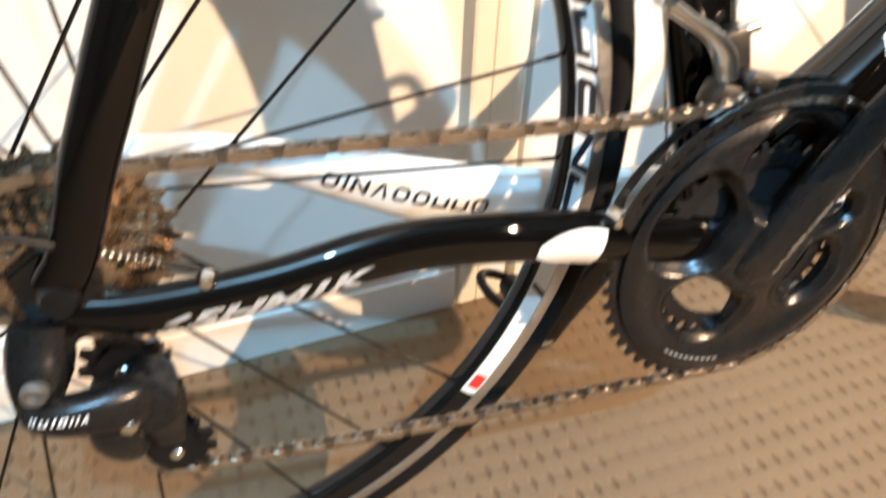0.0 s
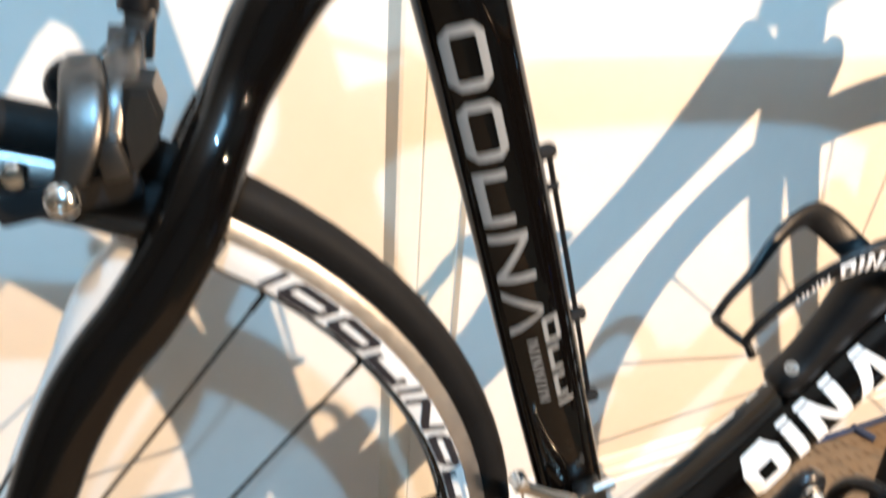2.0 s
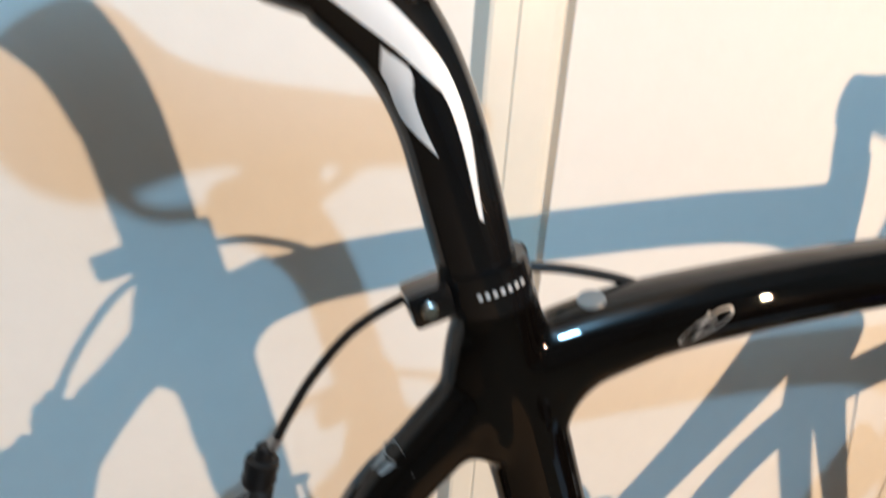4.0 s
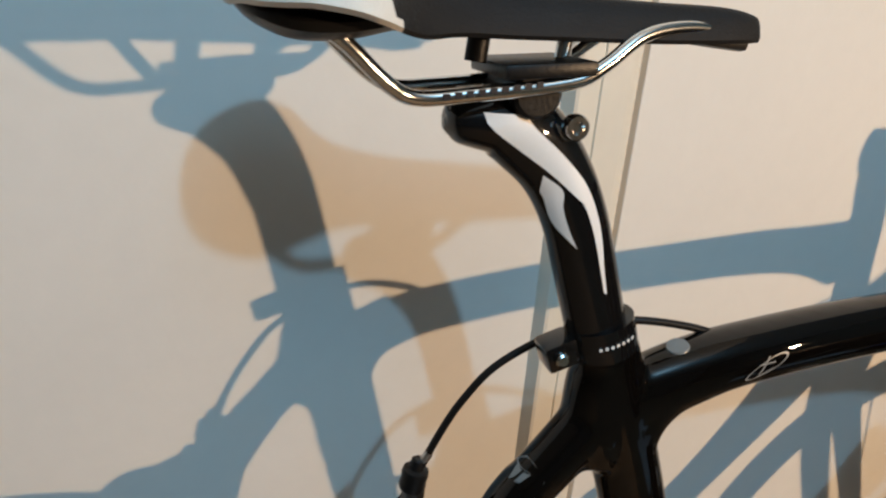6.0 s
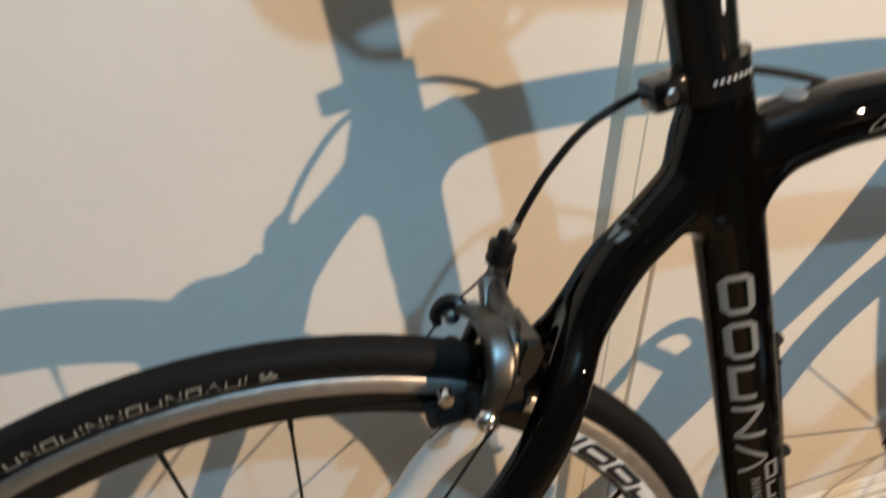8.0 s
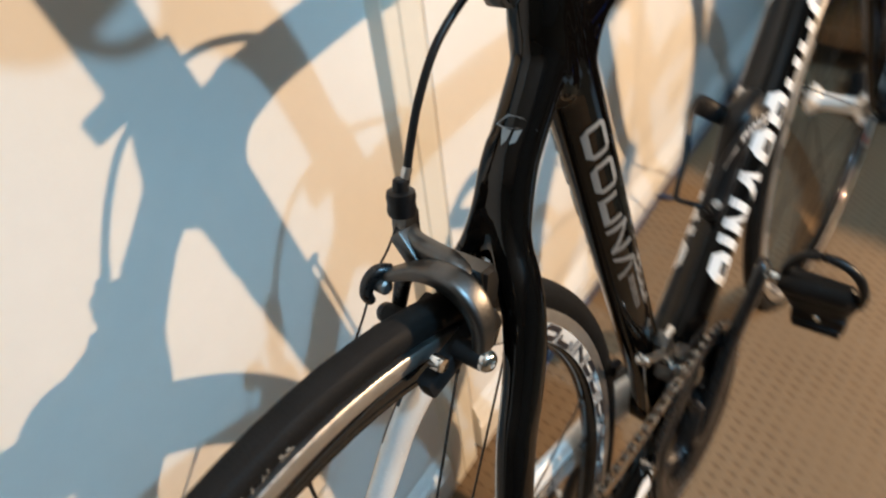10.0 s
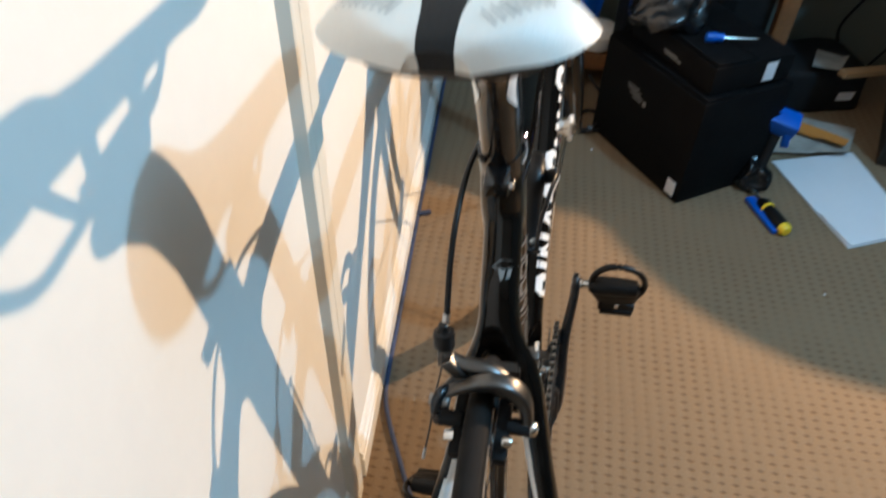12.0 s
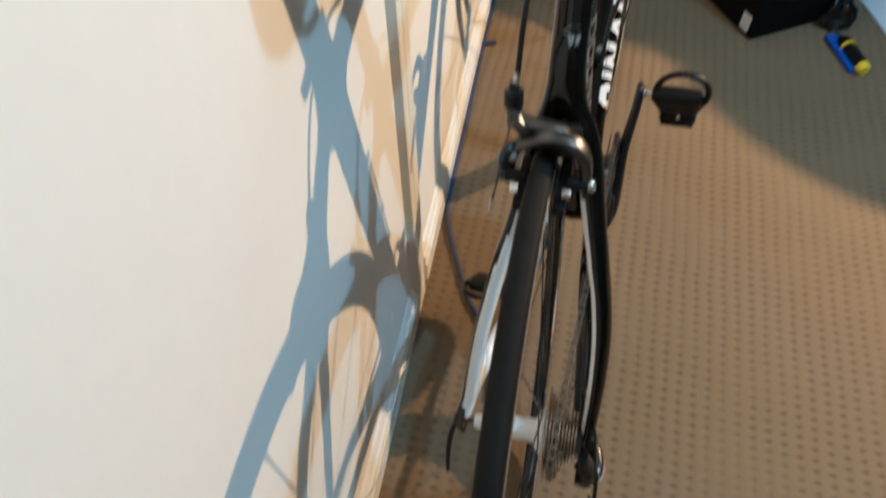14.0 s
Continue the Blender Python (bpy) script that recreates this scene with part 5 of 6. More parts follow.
# link arm from the adjuster down to the pivot
bm = bmesh.new()
block(bm, (0.0125, 0.0120, 0.0220), pose(0.1438, 0.0315, 0.6700, 0, 10, 0), 0.0022)
part("link_head", bm, "brake", brake, "grey stepped link under the cable adjuster")
bm = bmesh.new()
forged(bm, [(0.1425, 0.0325, 0.6740, 0.0050, 0.0042), (0.1405, 0.0275, 0.6690, 0.0054, 0.0046), (0.1390, 0.0190, 0.6655, 0.0058, 0.0052), (0.1378, 0.0080, 0.6635, 0.0064, 0.0062), (0.1372, -0.0050, 0.6605, 0.0070, 0.0072), (0.1355, -0.0170, 0.6525, 0.0068, 0.0064), (0.1325, -0.0240, 0.6390, 0.0060, 0.0050)])
part("link_arm", bm, "brake", brake)
bm = bmesh.new()
forged(bm, [(0.1330, 0.0080, 0.6540, 0.0050, 0.0055), (0.1325, 0.0205, 0.6510, 0.0050, 0.0055), (0.1300, 0.0290, 0.6400, 0.0048, 0.0052), (0.1260, 0.0322, 0.6260, 0.0046, 0.0046), (0.1220, 0.0325, 0.6170, 0.0042, 0.0042)])
part("lower_arm", bm, "gunmetal", brake)
bm = bmesh.new()
plate(bm, [(0.1400, 0.6600), (0.1500, 0.6590), (0.1530, 0.6480), (0.1490, 0.6370), (0.1400, 0.6260), (0.1360, 0.6290), (0.1385, 0.6450)], -0.0270, 0.0130, 0.0025)
part("pivot_block", bm, "brake", brake, "angular grey brake pivot block")
bm = bmesh.new()
block(bm, (0.0100, 0.0090, 0.0150), pose(0.1330, -0.0310, 0.6340, 0, -12, 0), 0.002)
part("arm_link", bm, "brake", brake)
bm = bmesh.new()
block(bm, (0.0150, 0.0110, 0.0300), pose(0.1375, 0.0205, 0.6595, -41, 8, 0), 0.0018)
part("link_plate", bm, "brake", brake, "flat grey link plate")
bm = bmesh.new()
lathe(bm, ((0.0, -0.022), (0.007, -0.021), (0.010, -0.018), (0.0105, 0.016)), (0.134, 0, 0.607), (1, 0, -0.25), 18)
part("mount_nut", bm, "matt", brake)
for sign in (-1, 1):
    inset = 0.0065 if sign > 0 else 0.001
    bm = bmesh.new()
    block(bm, (0.054, 0.011, 0.013), pose(0.114, sign * 0.0175, 0.6165, 0, -10, 0), 0.003)
    part("pad_holder", bm, "matt", brake)
    bm = bmesh.new()
    lathe(bm, ((0.0055, 0.042), (0.0068, 0.040), (0.0068, 0.022)), (0.1155, -sign * inset, 0.6225), (0, sign, 0), 16)
    part("pad_sleeve", bm, "matt", brake)
    bm = bmesh.new()
    lathe(bm, ((0.0, 0.0450), (0.0018, 0.0448), (0.0024, 0.0462), (0.0046, 0.0455), (0.0062, 0.0435), (0.0066, 0.0405), (0.0060, 0.0375), (0.0050, 0.0360)), (0.1155, -sign * inset, 0.6225), (0, sign, 0), 20)
    part("pad_bolt", bm, "chrome" if sign < 0 else "gunmetal", brake)
    bm = bmesh.new()
    lathe(bm, ((0.0, 0.027), (0.004, 0.0265), (0.0048, 0.025), (0.0048, 0.019)), (0.0975, 0, 0.6275), (0, sign, 0), 14)
    part("pad_screw", bm, "chrome", brake)
bm = bmesh.new()
lathe(bm, ((0.0035, -0.016), (0.0048, -0.015), (0.0048, -0.009), (0.0082, -0.008), (0.0088, -0.005), (0.0082, -0.001), (0.0088, 0.003), (0.0082, 0.006), (0.005, 0.007), (0.0042, 0.013), (0.003, 0.014)), (0.1455, 0.0325, 0.6860), (0.20, 0.0, 1), 18)
part("barrel_adjuster", bm, "plastic", brake)
bm = bmesh.new()
rod(bm, [(0.1445, 0.0325, 0.680), (0.128, 0.0335, 0.663), (0.1150, 0.0365, 0.650), (0.1020, 0.0385, 0.630), (0.0870, 0.0425, 0.608)], 0.0008, 5, 6)
part("cable", bm, "gunmetal", brake)
bm = bmesh.new()
rod(bm, [(0.0910, 0.0415, 0.6138), (0.0860, 0.0428, 0.6065)], 0.0014, 2, 8)
part("cable_tip", bm, "alu", brake, "crimped silver cable end")
bm = bmesh.new()
rod(bm, [(0.1495, 0.0315, 0.6945), (0.1509, 0.031, 0.697), (0.1605, 0.0305, 0.717), (0.1735, 0.030, 0.7385), (0.1935, 0.0285, 0.7615), (0.224, 0.026, 0.779), (0.25, 0.022, 0.7875), (0.279, 0.016, 0.7905), (0.312, 0.010, 0.786), (0.337, 0.004, 0.779)], 0.0025, 6, 10)
part("cable_housing", bm, "plastic", brake, "black brake cable housing")
bm = bmesh.new()
rod(bm, [(0.1480, 0.032, 0.692), (0.1545, 0.031, 0.704)], 0.003, 2, 10)
part("cable_ferrule", bm, "alu", brake)

# ---- bottle cage on the down tube ----
cage = empty("bottle_cage", bicycle)
dt = Vector((0.686, 0, 0.728)).normalized()
up = Vector((-0.728, 0, 0.686))
base = Vector((0.5435, 0, 0.4079)) + up * 0.0255


def dtp(s, h, y=0.0):
    p = base + dt * s + up * h
    return (p.x, y, p.z)


bm = bmesh.new()
sweep(bm, [(*dtp(0.004, 0.005), 0.010, 0.006), (*dtp(0.011, 0.008), 0.013, 0.0105), (*dtp(0.03, 0.0085), 0.013, 0.0105), (*dtp(0.06, 0.012), 0.013, 0.014), (*dtp(0.09, 0.017), 0.015, 0.0185), (*dtp(0.110, 0.018), 0.016, 0.0185), (*dtp(0.128, 0.013), 0.014, 0.012), (*dtp(0.142, 0.006), 0.010, 0.005)], 5, 16, 2.6)
part("base", bm, "plastic", cage)
for s, h in ((0.019, 0.0155), (0.081, 0.0255)):
    bm = bmesh.new()
    lathe(bm, ((0.0, 0.006), (0.0022, 0.006), (0.0028, 0.0045), (0.0048, 0.0045), (0.0052, 0.003), (0.0052, -0.006)), dtp(s, h, -0.0045), (-0.62, -0.5, 0.6), 14)
    part("cage_bolt", bm, "chrome", cage)
WING = [(0.108, 0.012, 0.009, 0.004, 0.010), (0.109, 0.029, 0.024, 0.0032, 0.0105), (0.108, 0.050, 0.0315, 0.003, 0.0105), (0.103, 0.067, 0.0320, 0.003, 0.0095), (0.089, 0.079, 0.0280, 0.003, 0.0075), (0.068, 0.0845, 0.0225, 0.0028, 0.0062),
        (0.046, 0.085, 0.0175, 0.0028, 0.0045), (0.022, 0.0855, 0.0155, 0.0026, 0.0036), (0.006, 0.082, 0.0145, 0.0028, 0.0032)]
for sign in (-1, 1):
    rows_ = [(*dtp(a_, h_, sign * y_), w_, t_) for a_, h_, y_, w_, t_ in WING]
    bm = bmesh.new()
    sweep(bm, rows_, 5, 12)
    wing_ = part("wing", bm, "plastic", cage, "black cage wing with white lettering")
    bm = bmesh.new()
    back_ = [tuple(r) for r in reversed(rows_)]
    on_tube(bm, back_[1:7], strokes("uuin", 0.024, -0.0045, 0.0055, 0.0065, 0.0016, 0.0014, 0.2), sign, 0.0008)
    on_tube(bm, back_[1:7], strokes("oinao", 0.053, -0.0070, 0.0088, 0.0115, 0.0022, 0.0026, 0.2), sign, 0.0008)
    part("lettering", bm, "white_decal", wing_)
bm = bmesh.new()
rod(bm, [dtp(0.004, 0.071, -0.0175), dtp(0.007, 0.079, -0.015), dtp(0.006, 0.086, -0.008), dtp(0.006, 0.088, 0.0), dtp(0.006, 0.086, 0.008), dtp(0.008, 0.081, 0.0145)], 0.0026, 5, 10)
part("front_lip", bm, "plastic", cage)

# ---- fork, stem, handlebar ----
fork = empty("fork", bicycle, Matrix.Translation((0.004, 0, 0)))
bm = bmesh.new()
sweep(bm, [(0.816, 0, 0.668, 0.024, 0.024), (0.822, 0, 0.652, 0.03, 0.024), (0.830, 0, 0.634, 0.036, 0.020)], 4, 16)
part("crown", bm, "carbon", fork)
for sign in (-1, 1):
    bm = bmesh.new()
    sweep(bm, [(0.823, sign * 0.02, 0.65, 0.016, 0.022), (0.835, sign * 0.034, 0.615, 0.013, 0.021), (0.856, sign * 0.041, 0.56, 0.011, 0.020), (0.890, sign * 0.046, 0.49, 0.010, 0.018), (0.926, sign * 0.049, 0.42, 0.009, 0.015), (0.965, sign * 0.051, 0.36, 0.0075, 0.0115), (0.9916, sign * 0.052, 0.332, 0.006, 0.009)], 5, 16)
    part("blade", bm, "carbon", fork)
bm = bmesh.new()
sweep(bm, [(0.846, -0.034, 0.622, 0.008, 0.008), (0.850, -0.03, 0.66, 0.008, 0.010), (0.850, 0.0, 0.683, 0.009, 0.011), (0.850, 0.03, 0.66, 0.008, 0.010), (0.846, 0.034, 0.622, 0.008, 0.008)], 5, 12)
part("front_brake", bm, "brake", fork)
bar = empty("handlebar", bicycle, Matrix.Translation((0.022, 0, 0)))
bm = bmesh.new()
sweep(bm, [(0.764, 0, 0.825, 0.018, 0.018), (0.758, 0, 0.845, 0.018, 0.018), (0.754, 0, 0.862, 0.017, 0.017)], 3, 18)
part("spacer", bm, "plastic", bar)
bm = bmesh.new()
sweep(bm, [(0.738, 0, 0.876, 0.019, 0.020), (0.768, 0, 0.877, 0.018, 0.019), (0.808, 0, 0.886, 0.016, 0.017), (0.843, 0, 0.894, 0.018, 0.019), (0.862, 0, 0.898, 0.024, 0.021)], 4, 16)
part("stem", bm, "black_paint", bar)
bm = bmesh.new()
sweep(bm, [(0.853, y, 0.897, 0.0125, 0.0125) for y in (-0.15, -0.05, 0.05, 0.15)], 3, 12)
part("bar_top", bm, "matt", bar)
for sign in (-1, 1):
    bm = bmesh.new()
    rod(bm, [(0.853, sign * 0.14, 0.897), (0.860, sign * 0.185, 0.897), (0.883, sign * 0.205, 0.896), (0.918, sign * 0.209, 0.885), (0.938, sign * 0.211, 0.85), (0.930, sign * 0.213, 0.80), (0.898, sign * 0.215, 0.777), (0.868, sign * 0.216, 0.770), (0.848, sign * 0.216, 0.768)], 0.0145, 6, 14)
    part("drop", bm, "matt", bar)
    bm = bmesh.new()
    sweep(bm, [(0.883, sign * 0.207, 0.898, 0.014, 0.015), (0.918, sign * 0.209, 0.905, 0.017, 0.020), (0.950, sign * 0.208, 0.918, 0.016, 0.022), (0.968, sign * 0.206, 0.938, 0.014, 0.018), (0.971, sign * 0.205, 0.955, 0.010, 0.012)], 5, 14)
    part("brake_hood", bm, "matt", bar)
    bm = bmesh.new()
    sweep(bm, [(0.970, sign * 0.206, 0.925, 0.008, 0.010), (0.982, sign * 0.207, 0.895, 0.009, 0.008), (0.976, sign * 0.209, 0.845, 0.008, 0.006), (0.963, sign * 0.211, 0.80, 0.007, 0.005)], 5, 12)
    part("brake_lever", bm, "plastic", bar)


# ---------------- things on the carpet ----------------
def thing(name, label, category, m):
    return tagged(empty(name, None, m), label, category)


# blue cord along the skirting board
bm = bmesh.new()
rod(bm, [(1.9, 0.385, 0.004), (1.45, 0.345, 0.004), (1.07, 0.312, 0.004), (0.86, 0.292, 0.004), (0.69, 0.276, 0.0045), (0.60, 0.268, 0.005), (0.535, 0.259, 0.004), (0.48, 0.238, 0.004), (0.42, 0.207, 0.004), (0.355, 0.172, 0.004), (0.30, 0.130, 0.004), (0.24, 0.10, 0.004), (0.17, 0.09, 0.004)], 0.0042, 8, 10)
tagged(part("extension_lead", bm, "blue_cord"), "thin dark blue cord lying on carpet beside skirting", "cord")
bm = bmesh.new()
rod(bm, [(1.055, 0.315, 0.005), (1.06, 0.298, 0.006), (1.068, 0.284, 0.005)], 0.006, 5, 8)
tagged(part("cord_tie", bm, "blue_cord"), "small blue tie on the cord by the wall", "cord tie")


def carton(name, label, size, m, labels, flaps=True):
    """A black box with a seam, slightly sagging edges and pasted labels."""
    t = thing(name, label, "box", m)
    x, y, z = size
    bm = bmesh.new()
    block(bm, (x, y, z), Matrix.Translation((x / 2, -y / 2, z / 2)), 0.005, 2)
    bmesh.ops.subdivide_edges(bm, edges=[e for e in bm.edges if e.calc_length() > 0.08], cuts=3, use_grid_fill=True)
    for v in bm.verts:
        v.co += Vector((noise.noise(v.co * 7), noise.noise(v.co * 7 + Vector((3, 1, 2))), 0.6 * noise.noise(v.co * 6 + Vector((9, 4, 1))))) * 0.0035 * (1 if v.co.z > 0.02 else 0)
    part("body", bm, "box", t)
    if flaps:
        bm = bmesh.new()
        block(bm, (x * 0.99, 0.004, 0.002), Matrix.Translation((x / 2, -y / 2, z + 0.004)))
        block(bm, (x * 0.98, y * 0.46, 0.003), pose(x / 2, -y * 0.25, z + 0.0045, 1.2, 0, 0), 0.001)
        part("flap", bm, "box", t)
    for lx, ly, w, h, face, mat in labels:
        bm = bmesh.new()
        if face == "long":
            block(bm, (w, 0.0012, h), Matrix.Translation((lx, 0.0035, ly)))
        elif face == "short":
            block(bm, (0.0012, w, h), Matrix.Translation((-0.0035, -lx, ly)))
        else:
            block(bm, (w, h, 0.0012), Matrix.Translation((lx, -ly, z + 0.0075)))
        part("label", bm, mat, t, "", False)
    return t


turn = radians(36)
BOX = Matrix.Translation((1.232, -0.302, 0)) @ Matrix.Rotation(turn, 4, "Z")
carton("cardboard_box", "large black carton with small white labels on carpet", (0.37, 0.262, 0.282), BOX,
       [(0.028, 0.035, 0.030, 0.042, "long", "paper"), (0.235, 0.205, 0.045, 0.003, "long", "grey_decal"), (0.230, 0.196, 0.05, 0.003, "long", "grey_decal"), (0.220, 0.187, 0.05, 0.003, "long", "grey_decal"), (0.215, 0.178, 0.035, 0.003, "long", "grey_decal"), (0.185, 0.180, 0.010, 0.014, "long", "grey_decal")])
carton("flat_box", "flat black carton lying on the larger carton", (0.31, 0.222, 0.066), BOX @ pose(0.02, -0.02, 0.291, 0, 0, -3),
       [(0.155, 0.034, 0.03, 0.045, "short", "paper"), (0.15, 0.03, 0.05, 0.003, "long", "grey_decal"), (0.14, 0.024, 0.06, 0.003, "long", "grey_decal")])
carton("computer_case", "tall matt black case behind the cartons", (0.14, 0.27, 0.40), Matrix.Translation((1.60, -0.125, 0)) @ Matrix.Rotation(radians(8), 4, "Z"),
       [], False)


# blue-jawed clamp standing against the carton
clampt = thing("bar_clamp", "blue and black bar clamp propped against the carton", "clamp", Matrix.Translation((1.372, -0.520, 0.012)) @ Matrix.Rotation(radians(-6), 4, "Z"))
bm = bmesh.new()
sweep(bm, [(-0.022, 0.013, -0.004, 0.011, 0.010), (-0.02, 0.012, 0.008, 0.011, 0.010), (0.0, 0.008, 0.05, 0.011, 0.012), (0.012, 0.004, 0.10, 0.012, 0.013), (0.02, 0.0, 0.14, 0.013, 0.013)], 3, 10, 3)
part("bar", bm, "matt", clampt)
bm = bmesh.new()
block(bm, (0.055, 0.074, 0.046), pose(0.022, -0.004, 0.158, 12, -20, -8), 0.008)
block(bm, (0.034, 0.040, 0.038), pose(0.028, 0.028, 0.187, 18, -20, -8), 0.008)
block(bm, (0.022, 0.020, 0.06), pose(0.010, -0.022, 0.128, -8, -10, -8), 0.005)
part("jaw", bm, "blue", clampt, "bright blue plastic jaw")
bm = bmesh.new()
block(bm, (0.022, 0.040, 0.016), pose(-0.006, 0.014, 0.022, 0, -20, -8), 0.004)
part("grip_pad", bm, "matt", clampt)
driver = thing("screwdriver", "black and blue screwdriver with a yellow end cap on carpet", "screwdriver", Matrix.Translation((1.165, -0.551, 0.017)) @ Matrix.Rotation(radians(22), 4, "Z"))
bm = bmesh.new()
lathe(bm, ((0.0125, 0.012), (0.0165, 0.016), (0.017, 0.05), (0.0145, 0.075), (0.0165, 0.10), (0.012, 0.112), (0.006, 0.114)), (0, 0, 0), (1, 0, 0), 14)
part("grip", bm, "plastic", driver)
bm = bmesh.new()
lathe(bm, ((0.0, -0.004), (0.011, -0.003), (0.0155, 0.003), (0.0155, 0.014), (0.0125, 0.0165)), (0, 0, 0), (1, 0, 0), 16)
part("end_cap", bm, "yellow", driver, "yellow end cap")
bm = bmesh.new()
lathe(bm, ((0.0166, 0.079), (0.0172, 0.081), (0.0172, 0.085), (0.0166, 0.087)), (0, 0, 0), (1, 0, 0), 16)
part("ring", bm, "yellow", driver)
bm = bmesh.new()
lathe(bm, ((0.004, 0.11), (0.004, 0.19), (0.002, 0.2)), (0, 0, 0), (1, 0, 0), 10)
part("shaft", bm, "chrome", driver)
pouch = bmesh.new()
block(pouch, (0.13, 0.026, 0.012), pose(1.228, -0.510, 0.008, 0, 0, 23), 0.004)
tagged(part("pry_tool", pouch, "blue"), "blue plastic tool handle beside the screwdriver", "tool")

tool = thing("small_screwdriver", "small screwdriver with a blue handle on the flat carton", "screwdriver", Matrix.Translation((1.372, -0.285, 0.375)) @ Matrix.Rotation(radians(-82), 4, "Z"))
bm = bmesh.new()
lathe(bm, ((0.006, 0.0), (0.011, 0.003), (0.012, 0.02), (0.009, 0.030), (0.010, 0.038), (0.005, 0.042)), (0, 0, 0), (1, 0, 0), 12)
part("grip", bm, "blue", tool, "blue plastic handle")
bm = bmesh.new()
lathe(bm, ((0.0022, 0.041), (0.0022, 0.115), (0.0015, 0.12)), (0, 0, 0), (1, 0, 0), 10)
part("shaft", bm, "chrome", tool)

bm = bmesh.new()
bmesh.ops.create_icosphere(bm, subdivisions=4, radius=1.0, matrix=pose(1.470, -0.205, 0.380) @ Matrix.Diagonal((0.085, 0.095, 0.068, 1)))
for v in bm.verts:
    v.co += noise.noise_vector(v.co * 18) * 0.026 + noise.noise_vector(v.co * 50) * 0.010
    v.co.z = max(v.co.z, 0.3640)
tagged(part("bin_liner", bm, "bin_liner"), "crumpled black plastic bag on the flat carton", "bag")
bm = bmesh.new()
bmesh.ops.create_icosphere(bm, subdivisions=4, radius=1.0, matrix=pose(1.352, -0.492, 0.03) @ Matrix.Diagonal((0.035, 0.05, 0.05, 1)))
for v in bm.verts:
    v.co += noise.noise_vector(v.co * 22) * 0.020 + noise.noise_vector(v.co * 60) * 0.007
    v.co.z = max(v.co.z, 0.0005)
tagged(part("bin_liner", bm, "bin_liner"), "small crumpled black plastic film beside the carton", "bag")

# white sheets
def sheet(name, label, category, corners, z, mat, lift=0.004, n=10):
    bm = bmesh.new()
    g = [[None] * (n + 1) for _ in range(n + 1)]
    for i in range(n + 1):
        for j in range(n + 1):
            x, y = i / n, j / n
            p = [sum(c[k] * w for c, w in zip(corners, ((1 - x) * (1 - y), x * (1 - y), x * y, (1 - x) * y))) for k in (0, 1)]
            g[i][j] = bm.verts.new((p[0], p[1], z + lift * (0.5 + 0.5 * noise.noise(Vector((p[0] * 9, p[1] * 9, z * 50)))) + (0.006 * max(0, x - 0.82) / 0.18 if y > 0.5 else 0)))
    for i in range(n):
        for j in range(n):
            bm.faces.new((g[i][j], g[i + 1][j], g[i + 1][j + 1], g[i][j + 1]))
    r = bmesh.ops.extrude_face_region(bm, geom=bm.faces[:])
    bmesh.ops.translate(bm, verts=[v for v in r["geom"] if isinstance(v, bmesh.types.BMVert)], vec=(0, 0, -0.0015))
    return tagged(part(name, bm, mat), label, category)


sheet("paper_sheet", "plain white paper sheets lying on carpet", "paper", ((1.47, -0.565), (1.149, -0.693), (1.242, -0.873), (1.56, -0.79)), 0.002, "paper")
sheet("paper_sheet", "folded strip of white paper on the sheet", "paper", ((1.262, -0.650), (1.152, -0.696), (1.243, -0.871), (1.335, -0.835)), 0.0085, "paper", 0.003)
sheet("newspaper", "crumpled pale papers on the carpet behind the sheets", "newspaper", ((1.70, -0.600), (1.505, -0.565), (1.520, -0.765), (1.66, -0.815)), 0.006, "creased_paper", 0.022)
sheet("envelope", "orange padded envelope lying on the crumpled papers", "envelope", ((1.66, -0.625), (1.595, -0.615), (1.535, -0.752), (1.575, -0.775)), 0.030, "orange", 0.006)

bag = thing("tool_bag", "black bag with papers and a pale stick on top", "bag", Matrix.Translation((1.72, -0.60, 0)) @ Matrix.Rotation(radians(-72), 4, "Z"))
bm = bmesh.new()
block(bm, (0.27, 0.22, 0.13), Matrix.Translation((0.13, 0.10, 0.065)), 0.02, 3)
bmesh.ops.subdivide_edges(bm, edges=[e for e in bm.edges if e.calc_length() > 0.06], cuts=3, use_grid_fill=True)
for v in bm.verts:
    v.co += noise.noise_vector(v.co * 11) * 0.012 * min(1, v.co.z * 20)
    v.co.z = max(0.0, v.co.z)
part("body", bm, "matt", bag)
bm = bmesh.new()
block(bm, (0.05, 0.002, 0.028), pose(0.20, -0.013, 0.055, 8, 0, 0))
part("tag", bm, "paper", bag, "", False)
sheet("newspaper", "loose papers heaped on the black bag", "newspaper", ((1.73, -0.66), (1.715, -0.73), (1.80, -0.77), (1.83, -0.69)), 0.15, "newsprint", 0.02)
bm = bmesh.new()
block(bm, (0.17, 0.028, 0.018), pose(1.70, -0.79, 0.172, 0, 4, -62), 0.003)
tagged(part("wood_offcut", bm, "pale_wood"), "pale wooden stick lying on the bag", "wood")

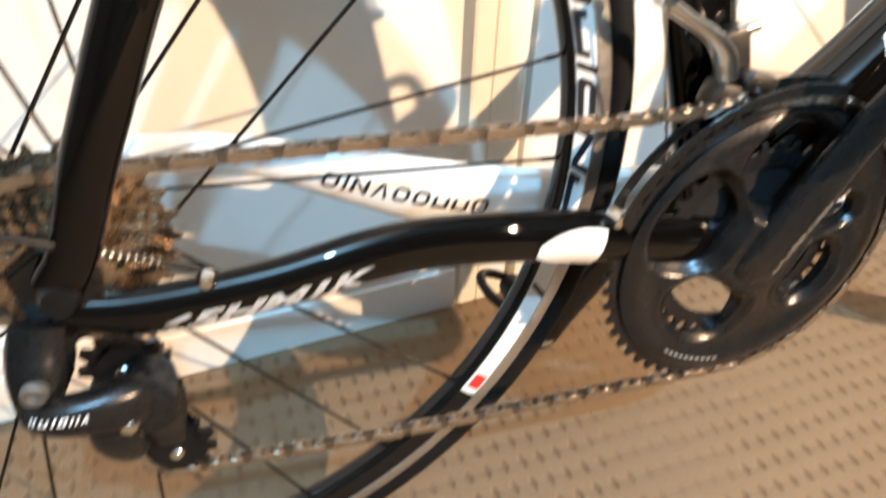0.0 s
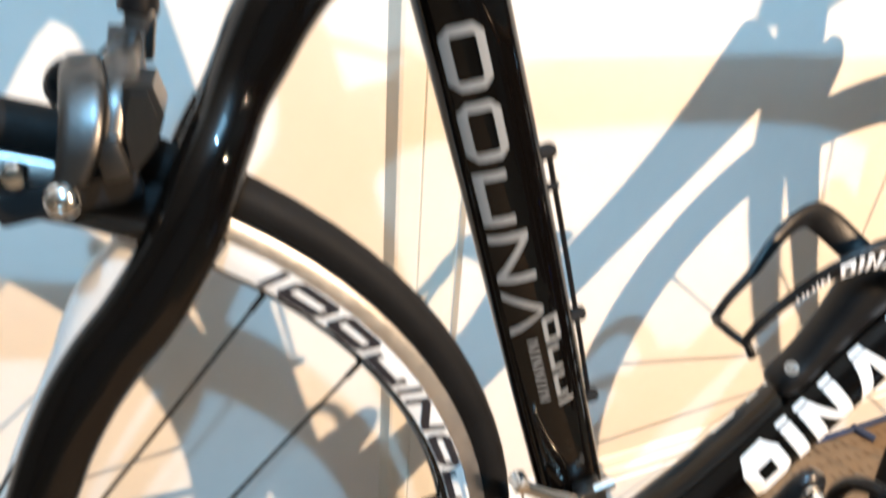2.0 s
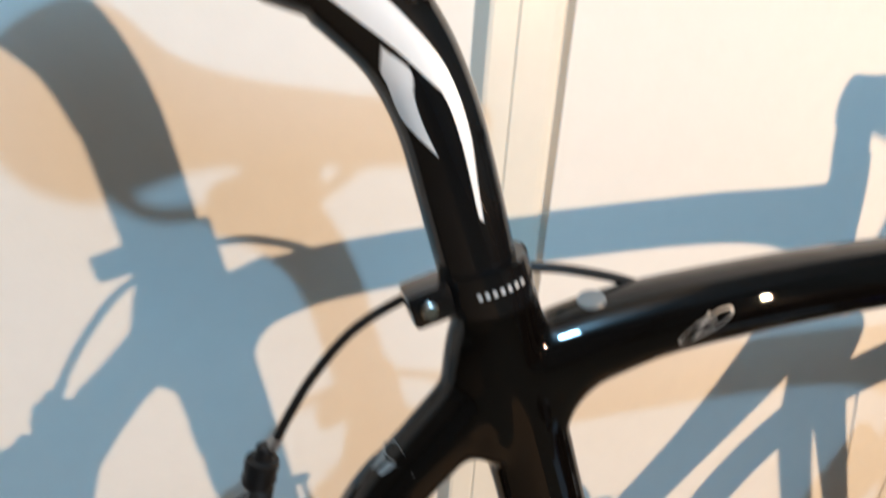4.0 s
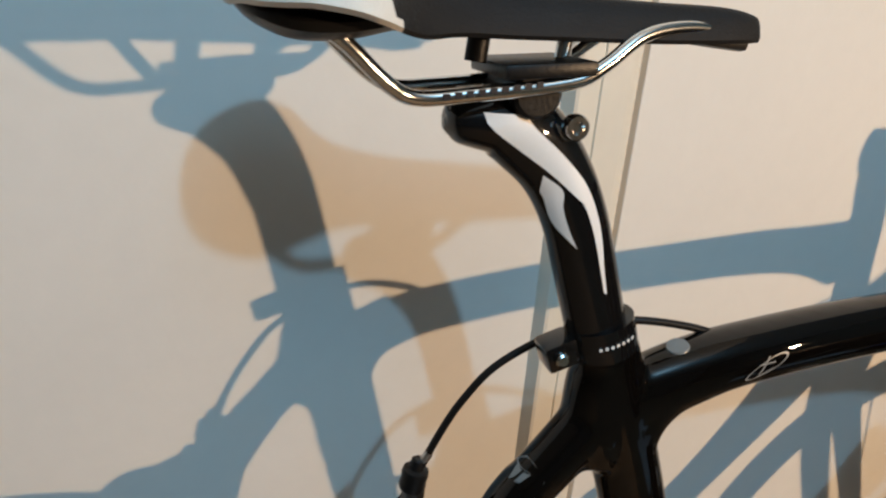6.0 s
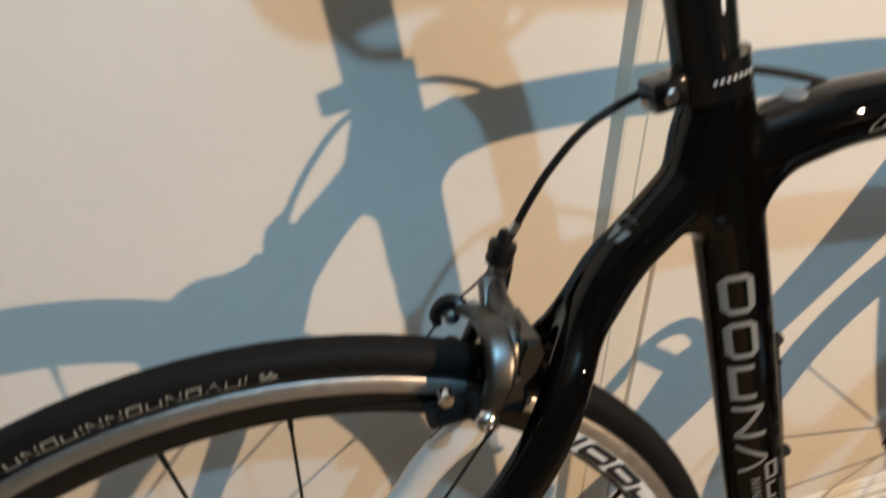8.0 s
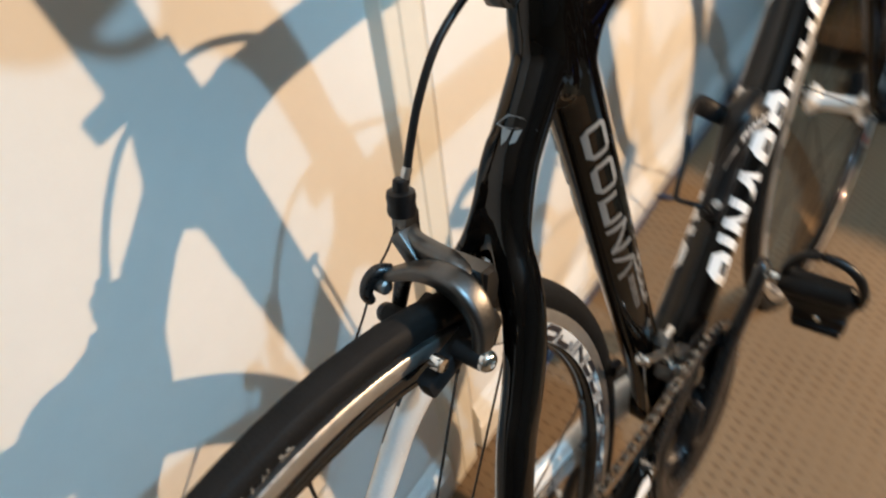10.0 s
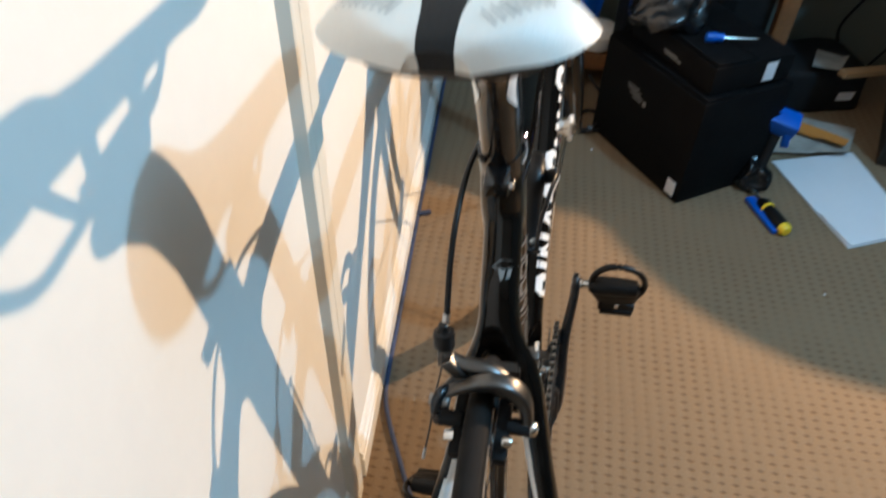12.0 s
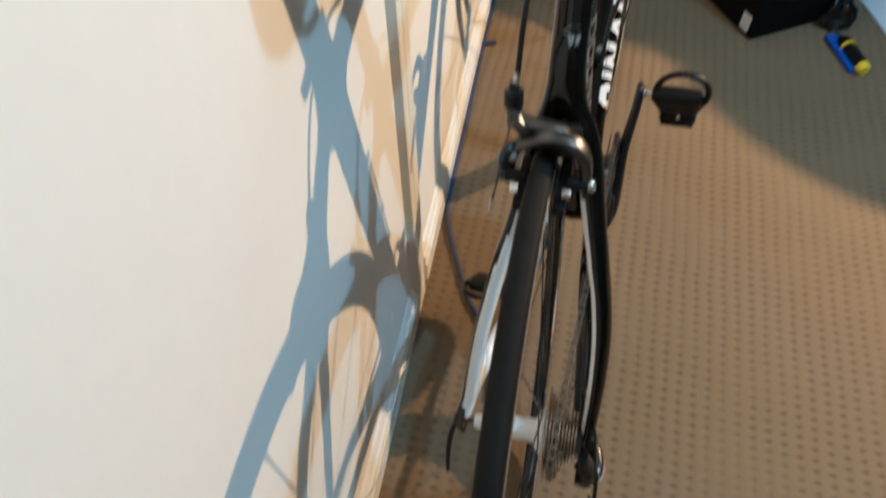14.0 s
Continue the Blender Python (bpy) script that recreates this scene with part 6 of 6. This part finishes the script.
cab = thing("filing_cabinet", "dark grey metal cabinet with a drawer by the papers", "cabinet", Matrix.Translation((1.52, -0.84, 0)) @ Matrix.Rotation(radians(-18), 4, "Z"))
bm = bmesh.new()
block(bm, (0.40, 0.40, 0.60), Matrix.Translation((0.20, -0.20, 0.30)), 0.006)
part("body", bm, "grey", cab)
for z in (0.16, 0.44):
    bm = bmesh.new()
    block(bm, (0.012, 0.37, 0.255), Matrix.Translation((-0.007, -0.20, z)), 0.004)
    part("drawer", bm, "grey", cab)
tube = thing("metal_tube", "brushed metal tube standing on the carpet by the cabinet", "tube", Matrix.Translation((1.455, -0.925, 0)))
bm = bmesh.new()
lathe(bm, ((0.026, 0.0), (0.030, 0.004), (0.030, 0.028), (0.023, 0.032), (0.0225, 0.52), (0.0245, 0.525), (0.0245, 0.56), (0.019, 0.562)), (0, 0, 0), (0.10, -0.16, 1), 22)
for v in bm.verts:
    v.co.z = max(0.0, v.co.z)
part("pipe", bm, "dull_metal", tube)

# round table that carries the lamp, beside the carpet's lit part
table = thing("side_table", "small round dark table beside the bicycle", "table", Matrix.Translation((1.474, -1.13, 0)))
bm = bmesh.new()
lathe(bm, ((0.0, 0.674), (0.296, 0.674), (0.306, 0.678), (0.309, 0.687), (0.306, 0.696), (0.296, 0.700), (0.0, 0.700)), (0, 0, 0), "z", 64)
part("tabletop", bm, "wood", table)
bm = bmesh.new()
lathe(bm, ((0.024, 0.016), (0.020, 0.05), (0.020, 0.65), (0.035, 0.674)), (0, 0, 0), "z", 20)
part("pedestal", bm, "matt", table)
bm = bmesh.new()
lathe(bm, ((0.0, 0.0), (0.115, 0.0), (0.118, 0.006), (0.112, 0.012), (0.03, 0.018), (0.0, 0.018)), (0, 0, 0), "z", 32)
part("foot", bm, "matt", table)

# desk with wooden legs, low shelf and back panel
desk = thing("desk", "brown wooden desk with a low shelf against the far wall", "desk", Matrix.Translation((1.70, 0.0, 0)))
bm = bmesh.new()
block(bm, (0.48, 1.62, 0.03), Matrix.Translation((0.135, -0.47, 0.735)), 0.004)
part("desktop", bm, "wood", desk)
for x, y in ((0.05, -0.548), (0.05, 0.26), (0.34, -1.18), (0.34, 0.26)):
    bm = bmesh.new()
    block(bm, (0.045, 0.045, 0.72), Matrix.Translation((x, y, 0.36)), 0.004)
    part("leg", bm, "wood", desk)
bm = bmesh.new()
block(bm, (0.22, 0.36, 0.05), Matrix.Translation((0.13, 0.05, 0.100)), 0.004)
block(bm, (0.03, 0.34, 0.075), Matrix.Translation((0.18, 0.05, 0.038)), 0.003)
part("shelf", bm, "wood", desk)
bm = bmesh.new()
block(bm, (0.02, 0.80, 0.30), Matrix.Translation((0.36, -0.10, 0.50)), 0.003)
part("back_panel", bm, "wood", desk)
bm = bmesh.new()
block(bm, (0.26, 0.34, 0.52), Matrix.Translation((0.20, -0.35, 0.26)), 0.01)
tagged(part("desk_drawer_unit", bm, "matt", None), "matt black drawer unit under the wooden desk", "drawer unit").location = (1.70, 0, 0)
bm = bmesh.new()
lathe(bm, ((0.028, 0.0), (0.045, 0.006), (0.056, 0.030), (0.058, 0.052), (0.046, 0.070), (0.02, 0.078), (0.0, 0.079)), (1.765, -0.068, 0.1255), "z", 26)
tagged(part("bowl", bm, "bowl"), "upturned white bowl on the low wooden shelf", "bowl")
bm = bmesh.new()
bmesh.ops.create_icosphere(bm, subdivisions=4, radius=1.0, matrix=pose(1.86, 0.03, 0.190) @ Matrix.Diagonal((0.07, 0.10, 0.07, 1)))
for v in bm.verts:
    v.co += noise.noise_vector(v.co * 16) * 0.030 + noise.noise_vector(v.co * 45) * 0.012
    v.co.z = max(v.co.z, 0.1255)
tagged(part("plastic_bag", bm, "blue"), "crumpled blue plastic bag on the shelf", "bag")
bm = bmesh.new()
rod(bm, [(1.49, -0.05, 0.006), (1.51, -0.11, 0.012), (1.56, -0.125, 0.008), (1.60, -0.08, 0.012), (1.57, -0.03, 0.006), (1.51, -0.04, 0.006), (1.495, -0.08, 0.014), (1.58, -0.11, 0.05), (1.66, -0.06, 0.09)], 0.005, 6, 8)
tagged(part("black_cable", bm, "matt"), "coiled black cable lying on the carpet", "cable")
bm = bmesh.new()
block(bm, (0.16, 0.10, 0.05), pose(1.62, 0.06, 0.025, 0, 0, 20), 0.01, 3)
tagged(part("power_adapter", bm, "matt"), "black adapter lying under the shelf", "adapter")
for k, (y0, s) in enumerate(((-0.86, 1), (-0.93, -1), (-1.02, 1))):
    bm = bmesh.new()
    rod(bm, [(2.07, y0, 0.72), (2.065, y0 + 0.02 * s, 0.45), (2.06, y0 - 0.03 * s, 0.32), (2.065, y0 + 0.015, 0.22), (2.06, y0 + 0.05 * s, 0.12), (2.04, y0, 0.02)], 0.0045, 6, 8)
    tagged(part("wall_cable", bm, "matt"), "thin black cable hanging down the far wall", "cable", "cables on the far wall")
bm = bmesh.new()
for x, y, s in ((1.42, -0.09, 0.006), (0.985, -0.61, 0.004)):
    block(bm, (s, s * 0.7, 0.003), pose(x, y, 0.0015, 0, 0, 30), 0.0008)
tagged(part("carpet_crumbs", bm, "paper"), "small pale crumbs on the carpet", "crumbs", kind="stuff")
